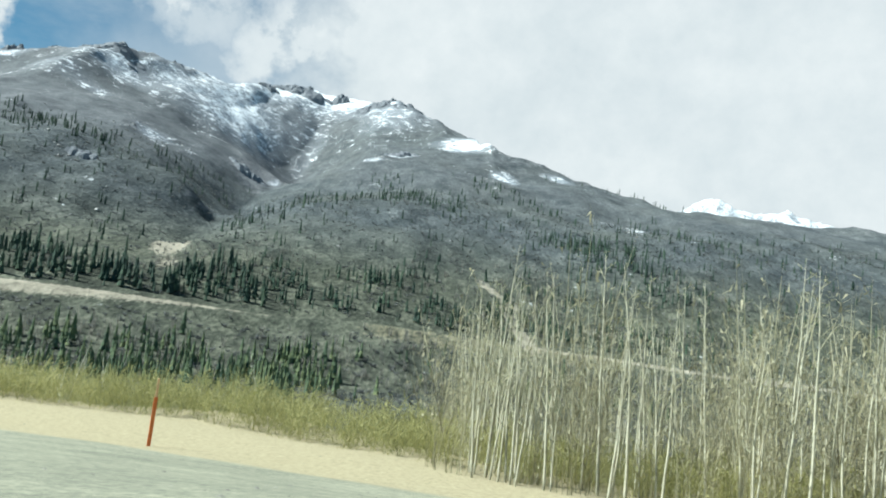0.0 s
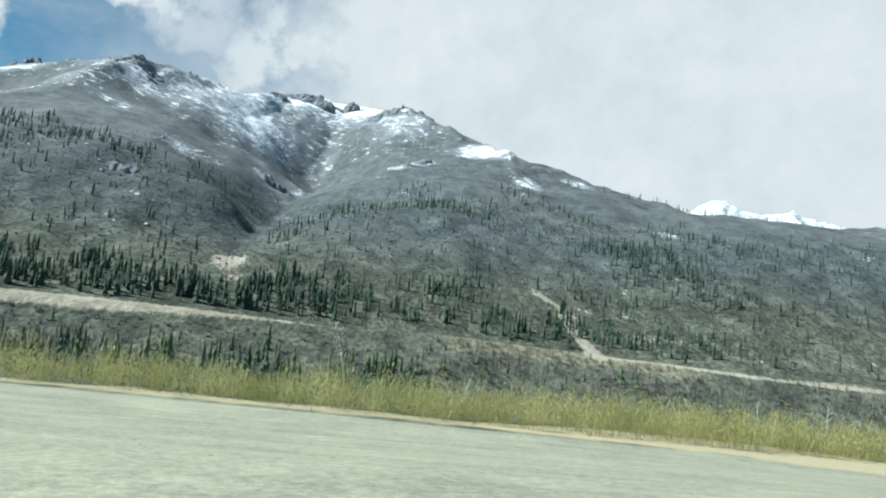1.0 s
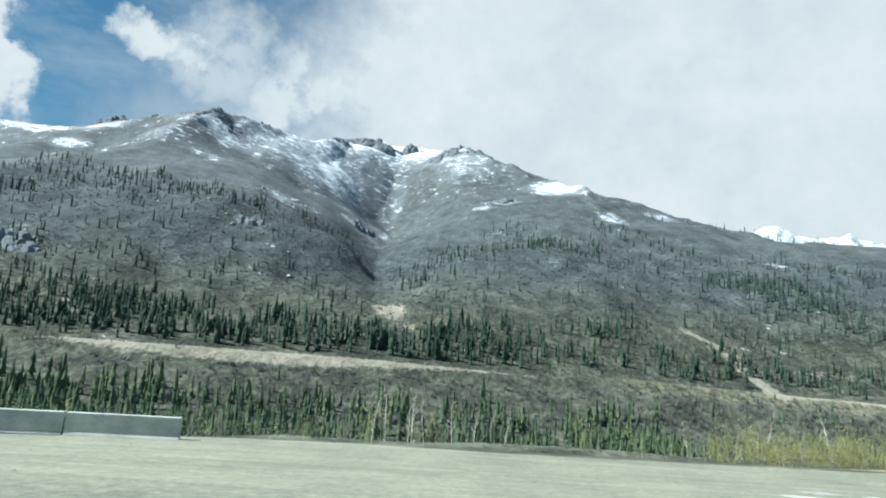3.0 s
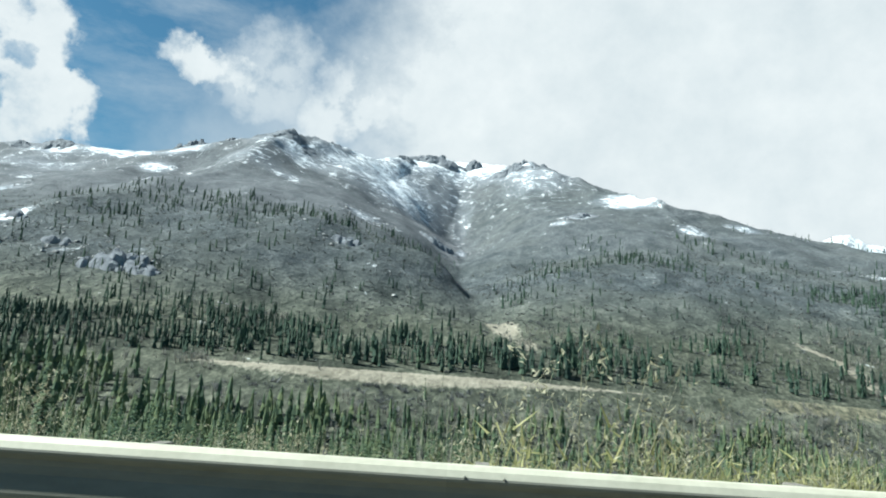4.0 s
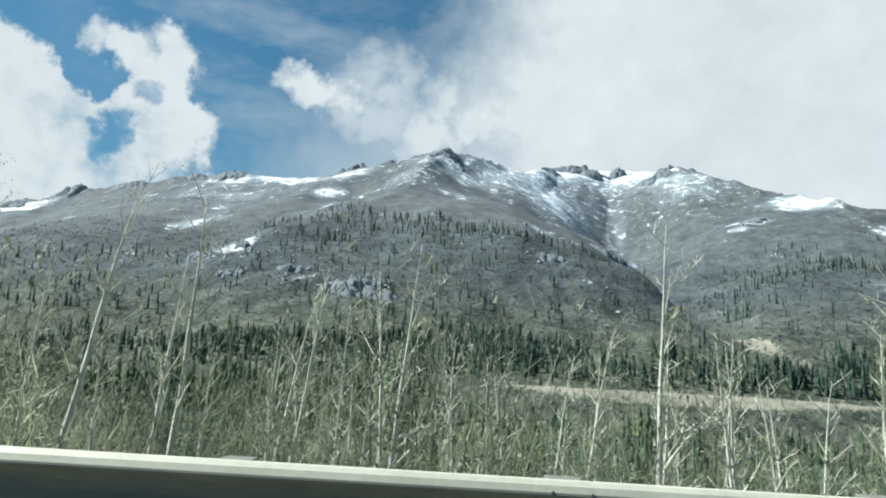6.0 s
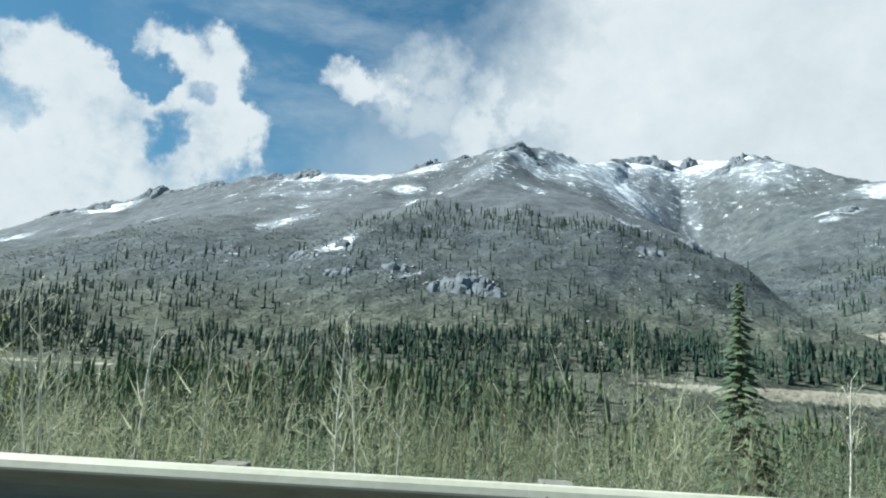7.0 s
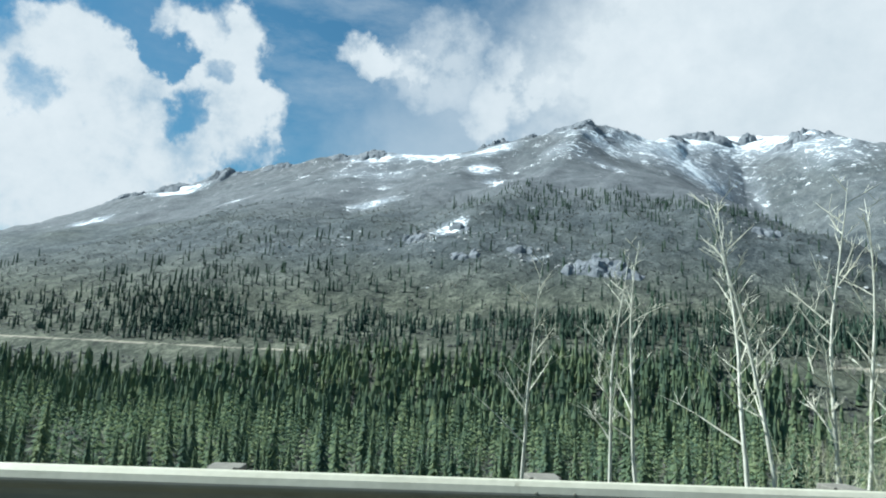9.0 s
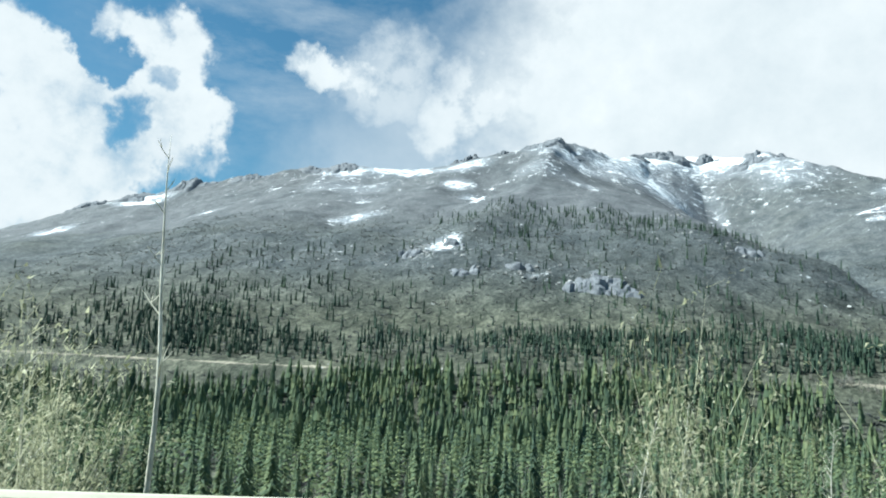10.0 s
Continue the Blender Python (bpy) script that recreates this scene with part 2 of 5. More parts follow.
    # bare soil, slides and the cut bank
    soil = ramp_node(nt, ((0.36, (0.15, 0.138, 0.106)), (0.64, (0.39, 0.362, 0.288))))
    nt.links.new(f, soil.inputs["Fac"])
    br = math_node(nt, "MULTIPLY", math_node(nt, "SUBTRACT", math_node(nt, "ADD", bare, math_node(nt, "MULTIPLY", n_fine, 0.7)), 0.75, True), 5.0, True)
    c = mix_node(nt, br, c, soil.outputs["Color"])
    # dry grass at the edge of the lot
    grass = ramp_node(nt, ((0.30, (0.235, 0.208, 0.132)), (0.70, (0.41, 0.365, 0.238))))
    nt.links.new(n_tiny, grass.inputs["Fac"])
    st = math_node(nt, "MULTIPLY", math_node(nt, "SUBTRACT", math_node(nt, "ADD", straw, math_node(nt, "MULTIPLY", n_fine, 0.5)), 0.65, True), 4.0, True)
    c = mix_node(nt, st, c, grass.outputs["Color"])
    # packed gravel of the lot
    pale = ramp_node(nt, ((0.40, (0.128, 0.136, 0.108)), (0.5, (0.232, 0.237, 0.180)), (0.60, (0.355, 0.354, 0.262))))
    n_track = noise_node(nt, 1.0, 5, 0.68, pos, (0.16, 1.0, 1.0))
    g = math_node(nt, "ADD", math_node(nt, "MULTIPLY", n_tiny, 0.36), math_node(nt, "ADD", math_node(nt, "MULTIPLY", n_grit, 0.28), math_node(nt, "ADD", math_node(nt, "MULTIPLY", n_fine, 0.18), math_node(nt, "MULTIPLY", n_track, 0.18))))
    nt.links.new(g, pale.inputs["Fac"])
    gr = math_node(nt, "MULTIPLY", math_node(nt, "SUBTRACT", math_node(nt, "ADD", gravel, math_node(nt, "MULTIPLY", n_tiny, 0.3)), 0.55, True), 5.0, True)
    c = mix_node(nt, gr, c, pale.outputs["Color"])
    # snow held in hollows and between the stones
    n_drift = noise_node(nt, 0.055, 6, 0.72, pos, (0.8, 0.5, 0.8))
    n_fleck = noise_node(nt, 0.16, 5, 0.7, pos, (0.45, 0.6, 1.6))
    hold = math_node(nt, "ADD", math_node(nt, "ADD", math_node(nt, "MULTIPLY", n_drift, 1.3), math_node(nt, "MULTIPLY", n_fleck, 1.0)), math_node(nt, "ADD", math_node(nt, "MULTIPLY", n_mid, 0.8), math_node(nt, "MULTIPLY", n_fine, 0.8)))
    sn = math_node(nt, "MULTIPLY", math_node(nt, "SUBTRACT", math_node(nt, "ADD", snow, hold), 2.30, True), 5.5, True)
    dusting = math_node(nt, "MULTIPLY", math_node(nt, "MULTIPLY", math_node(nt, "SUBTRACT", snow, 0.16, True), 2.6, True), math_node(nt, "MULTIPLY", math_node(nt, "SUBTRACT", math_node(nt, "ADD", n_fine, n_fleck), 0.66, True), 1.9, True))
    c = mix_node(nt, math_node(nt, "MULTIPLY", dusting, 0.85), c, (0.66, 0.72, 0.80))
    c = mix_node(nt, sn, c, (0.84, 0.87, 0.90))
    nt.links.new(c, b.inputs["Base Color"])
    h = math_node(nt, "ADD", math_node(nt, "MULTIPLY", n_fine, 1.0), math_node(nt, "MULTIPLY", n_mid, 2.2))
    near = math_node(nt, "MULTIPLY", math_node(nt, "ADD", n_tiny, n_grit), 0.012)
    far_part = math_node(nt, "MULTIPLY", h, math_node(nt, "SUBTRACT", 1.0, math_node(nt, "ADD", math_node(nt, "ADD", gravel, math_node(nt, "MULTIPLY", heath, 0.62)), math_node(nt, "MULTIPLY", straw, 2.0)), True))
    bump_into(nt, b, math_node(nt, "ADD", far_part, near), 0.8, 1.2)
    return m


M_GROUND = ground_material()
M_ASPHALT = mottled("asphalt", (0.055, 0.055, 0.053), (0.12, 0.118, 0.11), 0.6, 0.9, bump=0.5, distance=0.01, fine_scale=60)
M_SPRUCE = foliage("spruce_needles", ((0.1, (0.066, 0.108, 0.076)), (0.5, (0.118, 0.168, 0.094)), (0.9, (0.190, 0.230, 0.114))), 0.85, 0.35, 0.55, 0.22)
M_FARSPRUCE = foliage("far_spruce_needles", ((0.1, (0.024, 0.045, 0.037)), (0.5, (0.040, 0.070, 0.048)), (0.9, (0.064, 0.100, 0.058))), 0.85, 0.1, 0.3, 0.22)
M_PALEWOOD = foliage("pale_leafless_wood", ((0.1, (0.16, 0.16, 0.14)), (0.5, (0.27, 0.265, 0.235)), (0.9, (0.40, 0.385, 0.33))), 0.9, 0.3, 0.6, 0.15)
M_BRUSH = foliage("bare_brush", ((0.1, (0.066, 0.073, 0.075)), (0.5, (0.136, 0.145, 0.143)), (0.9, (0.262, 0.270, 0.256))), 0.95, 0.4, 0.6, 0.1)
M_WILLOW = foliage("willow_twigs", ((0.1, (0.17, 0.175, 0.07)), (0.5, (0.31, 0.31, 0.125)), (0.9, (0.47, 0.45, 0.22))), 0.7, 0.4, 0.6)
M_THICKET = foliage("alder_twigs", ((0.06, (0.22, 0.185, 0.12)), (0.22, (0.15, 0.165, 0.085)), (0.55, (0.40, 0.41, 0.27)), (0.9, (0.62, 0.62, 0.46))), 0.75, 0.5, 0.42)
M_GROVE = foliage("grove_twigs", ((0.06, (0.15, 0.135, 0.085)), (0.3, (0.21, 0.20, 0.125)), (0.55, (0.37, 0.355, 0.235)), (0.9, (0.58, 0.55, 0.40))), 0.75, 0.5, 0.6)
M_TWIG = foliage("grey_twigs", ((0.1, (0.13, 0.14, 0.09)), (0.5, (0.27, 0.29, 0.195)), (0.9, (0.46, 0.465, 0.335))), 0.8, 0.45)
M_UNDER = foliage("undergrowth_twigs", ((0.1, (0.10, 0.11, 0.075)), (0.5, (0.21, 0.22, 0.15)), (0.9, (0.38, 0.38, 0.27))), 0.8, 0.35, 0.6)
M_BRIGHT = foliage("bright_willow_buds", ((0.1, (0.20, 0.24, 0.05)), (0.5, (0.36, 0.40, 0.09)), (0.9, (0.52, 0.52, 0.17))), 0.7, 0.4, 0.5)
M_BUDS = foliage("catkins_and_buds", ((0.1, (0.14, 0.15, 0.05)), (0.5, (0.27, 0.28, 0.10)), (0.9, (0.42, 0.42, 0.20))), 0.7, 0.35)
M_BARK = mottled("aspen_bark", (0.36, 0.355, 0.29), (0.74, 0.73, 0.64), 3.0, 0.8, bump=0.5, distance=0.01, fine_scale=14, stretch=(1, 1, 0.35))
M_LIMB = mottled("twig_bark", (0.20, 0.20, 0.13), (0.46, 0.45, 0.32), 5.0, 0.85, bump=0.2, distance=0.005)
M_ASPEN = mottled("olive_aspen_bark", (0.24, 0.235, 0.17), (0.58, 0.565, 0.445), 3.0, 0.8, bump=0.5, distance=0.01, fine_scale=14, stretch=(1, 1, 0.35))
M_BIRCHLIMB = mottled("birch_limb_bark", (0.36, 0.35, 0.27), (0.70, 0.69, 0.58), 5.0, 0.85, bump=0.2, distance=0.005)
M_ROCK = mottled("tor_rock", (0.112, 0.125, 0.142), (0.240, 0.256, 0.278), 0.2, 0.9, bump=0.8, distance=0.8, fine_scale=0.9)
M_BOULDER = mottled("pale_boulder", (0.17, 0.175, 0.175), (0.46, 0.46, 0.45), 0.25, 0.9, bump=0.5, distance=0.15, fine_scale=2.0, island=0.5)
# rail steel in two tones: sunlit lip painted pale, shaded grimy face painted dark
M_LITRAIL = mottled("lit_galvanised_steel", (0.41, 0.40, 0.315), (0.53, 0.52, 0.42), 2.0, 0.6, metal=0.1, bump=0.06, distance=0.003)
M_SHADERAIL = mottled("shaded_grimy_steel", (0.11, 0.112, 0.092), (0.20, 0.20, 0.168), 1.2, 0.7, metal=0.0, bump=0.06, distance=0.003, stretch=(0.3, 1, 1))
M_WOOD = mottled("treated_wood", (0.14, 0.11, 0.075), (0.30, 0.25, 0.18), 4.0, 0.85, bump=0.4, distance=0.006, stretch=(1, 1, 0.15))
M_POST = mottled("grey_weathered_wood", (0.10, 0.095, 0.08), (0.24, 0.23, 0.20), 4.0, 0.85, bump=0.4, distance=0.006, stretch=(1, 1, 0.15))
M_CONCRETE = mottled("weathered_concrete", (0.33, 0.345, 0.325), (0.58, 0.59, 0.555), 1.6, 0.85, bump=0.35, distance=0.006, fine_scale=26)
M_STONE = mottled("loose_grey_stone", (0.10, 0.10, 0.085), (0.27, 0.265, 0.225), 3.0, 0.9, bump=0.1, distance=0.003, island=0.5)
M_WHITE = mottled("white_trailer_panel", (0.70, 0.74, 0.74), (0.82, 0.85, 0.85), 0.7, 0.38, bump=0.03, distance=0.002)
M_ALU = mottled("dull_aluminium", (0.34, 0.35, 0.36), (0.58, 0.59, 0.60), 2.5, 0.4, metal=0.7, bump=0.05, distance=0.002)
M_BLACK = mottled("dark_chassis_paint", (0.012, 0.012, 0.013), (0.045, 0.045, 0.045), 3.0, 0.6, bump=0.1, distance=0.002)
M_RUBBER = mottled("tyre_rubber", (0.012, 0.012, 0.012), (0.04, 0.038, 0.036), 6.0, 0.8, bump=0.2, distance=0.004)
M_GREEN = mottled("dark_green_decal", (0.008, 0.045, 0.032), (0.02, 0.075, 0.055), 2.0, 0.45, bump=0.0)
M_GOLD = mottled("golden_decal", (0.70, 0.38, 0.02), (0.86, 0.50, 0.035), 1.2, 0.45, bump=0.0)
M_BLUE = mottled("blue_sign_face", (0.012, 0.022, 0.07), (0.02, 0.034, 0.11), 4.0, 0.45, bump=0.0)
M_SIGNWHITE = mottled("white_sign_sheeting", (0.72, 0.73, 0.72), (0.82, 0.83, 0.82), 4.0, 0.5, bump=0.0)
M_ORANGE = mottled("weathered_orange_plastic", (0.42, 0.10, 0.025), (0.72, 0.22, 0.06), 5.0, 0.6, bump=0.1, distance=0.003)
M_FADED = mottled("faded_orange_plastic", (0.55, 0.32, 0.16), (0.72, 0.50, 0.30), 5.0, 0.6, bump=0.1, distance=0.003)
M_RED = mottled("red_lamp_lens", (0.30, 0.01, 0.01), (0.45, 0.03, 0.02), 5.0, 0.3, bump=0.0)

# ---- mesh helpers ----


def finish(name, bm, material, smooth=False):
    me = bpy.data.meshes.new(name)
    bm.to_mesh(me)
    bm.free()
    me.materials.append(material)
    if smooth:
        me.polygons.foreach_set("use_smooth", [True] * len(me.polygons))
    return me


def part(name, bm, material, parent=None, label="", smooth=False):
    ob = new(name, finish(name, bm, material, smooth))
    ob.parent = parent
    return tagged(ob, label)


def empty(name, x, y, z, turn=0.0):
    ob = new(name)
    ob.empty_display_size = 0.3
    ob.matrix_basis = pose(x, y, z, 0, 0, turn)
    return ob


def box(bm, x0, x1, y0, y1, z0, z1, bevel=0.0):
    r = bmesh.ops.create_cube(bm, size=1.0, matrix=Matrix.Translation(((x0 + x1) / 2, (y0 + y1) / 2, (z0 + z1) / 2)) @ Matrix.Diagonal((x1 - x0, y1 - y0, z1 - z0, 1)))
    if bevel:
        vs = set(r["verts"])
        bmesh.ops.bevel(bm, geom=[e for e in bm.edges if e.verts[0] in vs and e.verts[1] in vs], offset=bevel, segments=2, profile=0.5, affect="EDGES")
    return bm


def tube(bm, points, radii, sides=6):
    """A tapered tube through points, closed at its ends."""
    rings = []
    n = len(points)
    for i, (p, r) in enumerate(zip(points, radii)):
        ahead = (Vector(points[min(i + 1, n - 1)]) - Vector(points[max(i - 1, 0)])).normalized()
        side = ahead.orthogonal().normalized()
        up = ahead.cross(side)
        rings.append([bm.verts.new(Vector(p) + (side * math.cos(a) + up * math.sin(a)) * r) for a in (math.tau * k / sides for k in range(sides))])
    for a, b in zip(rings, rings[1:]):
        for k in range(sides):
            bm.faces.new((a[k], a[(k + 1) % sides], b[(k + 1) % sides], b[k]))
    if sides > 3:
        bm.faces.new(rings[0][::-1])
        bm.faces.new(rings[-1])
    return bm


def profile_sweep(bm, outline, x0, x1):
    """Extrudes a closed outline of (y, z) along x, with end caps."""
    a = [bm.verts.new((x0, y, z)) for y, z in outline]
    b = [bm.verts.new((x1, y, z)) for y, z in outline]
    n = len(outline)
    for i in range(n):
        bm.faces.new((a[i], a[(i + 1) % n], b[(i + 1) % n], b[i]))
    bm.faces.new(a[::-1])
    bm.faces.new(b)
    bmesh.ops.recalc_face_normals(bm, faces=bm.faces)
    return bm


def joined(name, verts, faces, material, label, category, kind="stuff", smooth=False):
    me = bpy.data.meshes.new(name)
    me.vertices.add(len(verts))
    me.vertices.foreach_set("co", np.ascontiguousarray(verts, dtype=np.float32).ravel())
    faces = np.asarray(faces, dtype=np.int32)
    n, k = faces.shape
    me.loops.add(n * k)
    me.loops.foreach_set("vertex_index", faces.ravel())
    me.polygons.add(n)
    me.polygons.foreach_set("loop_start", np.arange(0, n * k, k, dtype=np.int32))
    me.polygons.foreach_set("use_smooth", np.full(n, smooth))
    me.update(calc_edges=True)
    me.materials.append(material)
    return tagged(new(name, me), label, category, kind=kind)


# ---- lie of the land ----
rng = np.random.default_rng(11)


def vnoise(x, y, size, seed=0):
    """Smooth value noise in 0..1 with cells of that size."""
    x, y = np.asarray(x, float) / size + 1000.0, np.asarray(y, float) / size + 1000.0
    i, j = np.floor(x), np.floor(y)
    u, v = x - i, y - j
    u, v = u * u * (3 - 2 * u), v * v * (3 - 2 * v)

    def h(a, b):
        s = np.sin(a * 127.1 + b * 311.7 + seed * 74.7) * 43758.5453
        return s - np.floor(s)
    return (h(i, j) * (1 - u) + h(i + 1, j) * u) * (1 - v) + (h(i, j + 1) * (1 - u) + h(i + 1, j + 1) * u) * v


def fbm(x, y, size, octaves, seed=0):
    total, amp, norm = 0.0, 1.0, 0.0
    for o in range(octaves):
        total, norm = total + amp * (vnoise(x, y, size / 2 ** o, seed + o) - 0.5), norm + amp
        amp *= 0.55
    return total / norm * 2


def smooth_step(a, b, x):
    t = np.clip((x - a) / (b - a), 0, 1)
    return t * t * (3 - 2 * t)


ROAD_Y = (-0.1039, -0.2017, 3.2489, 4.6258, 2.4261, -0.0975)
ROAD_Z = (0.0086, 0.0688, 0.4885, 2.3116, 3.9956, -0.0077)


def along(coef, x):
    """A curve along the road, carried on straight past its ends."""
    x = np.asarray(x, float) / 100
    c = np.clip(x, -3.7, 0.0)
    return np.polyval(coef, c) + np.polyval(np.polyder(coef), c) * (x - c)


def road_y(x):
    return along(ROAD_Y, x)


def road_z(x):
    x = np.clip(x, -420.0, 60.0)
    return along(ROAD_Z, x)


def lot_edge(x):
    return np.interp(x, (-400, -155, -150, -146, -142, -134, -124, -95, -60, -22, -9, 2, 14, 40, 200), (5.6, 5.6, 8.0, 11.5, 14.5, 19.0, 24.5, 28.0, 29.5, 27.0, 25.5, 19.0, 12.0, 7.0, 6.0))


def lot_z(x):
    return np.interp(x, (-175, -154, -146, -140, -125, -66, -10, 20, 60), (-2.25, -2.6, -3.2, -3.3, -3.18, -2.98, -2.6, -1.6, 0.0))


def bench_y(x):
    x = np.clip(x, -800, 260)
    west = np.minimum(x, 0)
    return 389 + 0.4 * west + 0.00025 * west * west + 25 * (1 - np.exp(-np.maximum(x, 0) / 62.5))


def bench_z(x):
    return np.interp(x, (-1500, -700, -544, -272, -153, -84, -40, 50, 142, 274, 700), (8, 4.5, 3.4, 6.6, 6.0, 4.2, 6.4, 3.6, 1.4, 0.8, 0.0))


# the skyline ridge from its low end by the valley mouth, over the rocky summit, round the snow bowl and down the far shoulder
CREST_X = (-2600, -1500, -1400, -1256, -1100, -1000, -858, -716, -648, -593, -515, -486, -449, -385, -340, -285, -202, -150, -67, -25, 0, 42, 119, 173, 217, 266, 322, 512, 900, 1500)
CREST_Y = (800, 860, 871, 887, 925, 950, 978, 994, 998, 1014, 1037, 1155, 1309, 1571, 1590, 1637, 1555, 1512, 1478, 1350, 1252, 1077, 1041, 1016, 996, 976, 963, 918, 870, 850)
CREST_Z = (60, 195, 213, 254, 289, 315, 333, 330, 345, 356, 378, 405, 426, 516, 518, 527, 495, 490, 446, 393, 361, 297, 266, 243, 225, 208, 203, 198, 190, 170)


def gully_x(y):
    return np.interp(y, (330, 400, 548, 760, 980, 1400, 1600), (-140, -158, -192, -222, -238, -285, -300))


# swells and hollows of the mountain side: place, width, height
SWELLS = ((-828, 584, 180, 29), (-243, 426, 80, -12), (-357, 1120, 180, 18), (-44, 724, 120, -17), (-565, 807, 80, -23), (-686, 749, 120, 18),
          (-253, 964, 50, 11), (-478, 367, 80, -15), (63, 902, 50, -15), (-323, 429, 50, -12), (233, 581, 120, 13), (-164, 712, 80, -10),
          (-678, 516, 80, 14), (-83, 972, 50, 6), (-225, 490, 50, -11), (-267, 1305, 50, -10), (-151, 1553, 50, 9), (-325, 560, 50, 6), (-228, 585, 24, 11), (-194, 585, 15, -6))


def land(x, y):
    """Height of the ground."""
    x, y = np.asarray(x, float), np.asarray(y, float)
    v = y - road_y(x)
    zr, e, zl = road_z(x), lot_edge(x), lot_z(x)
    zp = np.where(x < -175, zr - 0.28, zl)
    flat = zr + (zp - zr) * smooth_step(3.4, np.maximum(e * 0.97, 5.5), v)
    # verge and bank down to the valley floor
    floor = -21.0 + 2.5 * fbm(x, y, 60, 3, 5)
    bank = zp - np.interp(x, (-350, -325, -245, -232, -150, -149), (0.15, 0.05, 0.05, 0.15, 0.15, 0.06)) * np.clip(v - e - 0.6, 0, 9) - np.interp(x, (-350, -325, -245, -232, -150, -149), (0.15, 0.08, 0.08, 0.15, 0.15, 0.26)) * np.clip(v - e - 9.6, 0, 8) - 0.36 * np.maximum(v - e - 17.6, 0) + 0.5 * fbm(x, y, 9, 3, 2) * smooth_step(e, e + 6, v)
    yb, zb = bench_y(x), bench_z(x)
    d = y - yb
    front = zb - np.where(d > -16, 0.55 * np.maximum(-d - 5, 0), 6.05 + 0.30 * np.maximum(-d - 16, 0)) + 2.2 * fbm(x, y, 34, 4, 9) * smooth_step(-8, -40, d)
    low = np.maximum(np.maximum(bank, floor), np.where(d < 0, front, -99))
    low = np.where(v < e, flat, low)
    behind = zr - 0.6 + np.maximum(-v - 10, 0) * 0.30 + 3 * fbm(x, y, 60, 3, 8) * smooth_step(-14, -60, v)
    low = np.where(v < -8, np.minimum(behind, zr + 90) * smooth_step(-8, -11, v) + flat * (1 - smooth_step(-8, -11, v)), low)
    # the mountain face
    yc, zc = np.interp(x, CREST_X, CREST_Y), np.interp(x, CREST_X, CREST_Z)
    span = np.maximum(yc - yb, 60)
    s = np.clip(d / span, 0, 1)
    kc = (zc - zb) / span
    dd = np.clip(d, 0, span)
    k1 = np.interp(x, (-1500, -1000, -690, -600, -530, -400), (0.27, 0.30, 0.335, 0.37, 0.44, 0.45)) + 0.05 * fbm(x, y, 260, 2, 21)
    face = zb + dd * (k1 * (1 - s * s) + kc * s * s)
    gx = x - gully_x(y)
    width = np.where(gx < 0, 14 + 0.16 * dd, 26 + 0.17 * dd)
    face = face - 0.175 * dd * np.exp(-(np.abs(gx) / width) ** 1.4) * (1 - smooth_step(0.55, 0.97, s)) * smooth_step(30, 170, dd)
    rough = smooth_step(10, 120, dd)
    face = face + rough * (1 - 0.85 * smooth_step(0.9, 1.0, s)) * (10 * fbm(x * 1.3 + 0.3 * y, y * 0.45, 120, 3, 31) + 4.5 * fbm(x, y, 40, 3, 41))
    face = face + smooth_step(0.72, 1.0, s) * (8.0 * fbm(x, y, 38, 3, 51) + 10.0 * np.maximum(fbm(x, y, 60, 3, 57) - 0.10, 0))
    swell = 0.0
    for cx, cy, size, rise in SWELLS:
        swell = swell + rise * np.exp(-((x - cx) ** 2 + (y - cy) ** 2) / size ** 2)
    face = face + swell * smooth_step(5, 60, d) * (1 - smooth_step(0.9, 1.0, s))
    back = np.maximum(y - yc, 0)
    face = face - np.minimum(0.30 * back, 160) * smooth_step(0, 60, back)
    return np.where(d > 0, face, low)


def steps(*runs):
    """Coordinates in runs of (from, to, spacing)."""
    out = []
    for a, b, s in runs:
        out.append(np.arange(a, b, s))
    return np.concatenate(out)


gx_ = steps((-4200, -1700, 120), (-1700, -900, 12), (-900, -420, 5), (-420, 80, 3), (80, 360, 5), (360, 900, 12), (900, 4300, 120))
gv_ = steps((-4200, -260, 160), (-260, -40, 16), (-40, -12, 4), (-12, 3, 1.5), (3, 34, 0.9), (34, 70, 3), (70, 300, 5), (300, 700, 4.5), (700, 1150, 5), (1150, 1750, 8), (1750, 2100, 35), (2100, 4600, 160))
GX, GV = np.meshgrid(gx_, gv_)
blend = 1 - smooth_step(60, 200, np.abs(GV))
GY = GV + road_y(np.clip(GX, -700, 300)) * blend
GZ = land(GX, GY)
ny, nx = GX.shape
ii = np.arange(nx * ny).reshape(ny, nx)
quads = np.stack([ii[:-1, :-1], ii[:-1, 1:], ii[1:, 1:], ii[1:, :-1]], -1).reshape(-1, 4)
ground = joined("ground", np.stack([GX, GY, GZ], -1).reshape(-1, 3), quads, M_GROUND, "gravel lot, brushy valley and snow-dusted grey mountain slope", "ground", "structure", smooth=True)


def put_layer(ob, name, r, g, b):
    lay = ob.data.attributes.new(name, "FLOAT_COLOR", "POINT")
    col = np.ones((r.size, 4), np.float32)
    for k, c in enumerate((r, g, b)):
        col[:, k] = np.clip(np.asarray(c, float), 0, 1).ravel()
    lay.data.foreach_set("color", col.ravel())


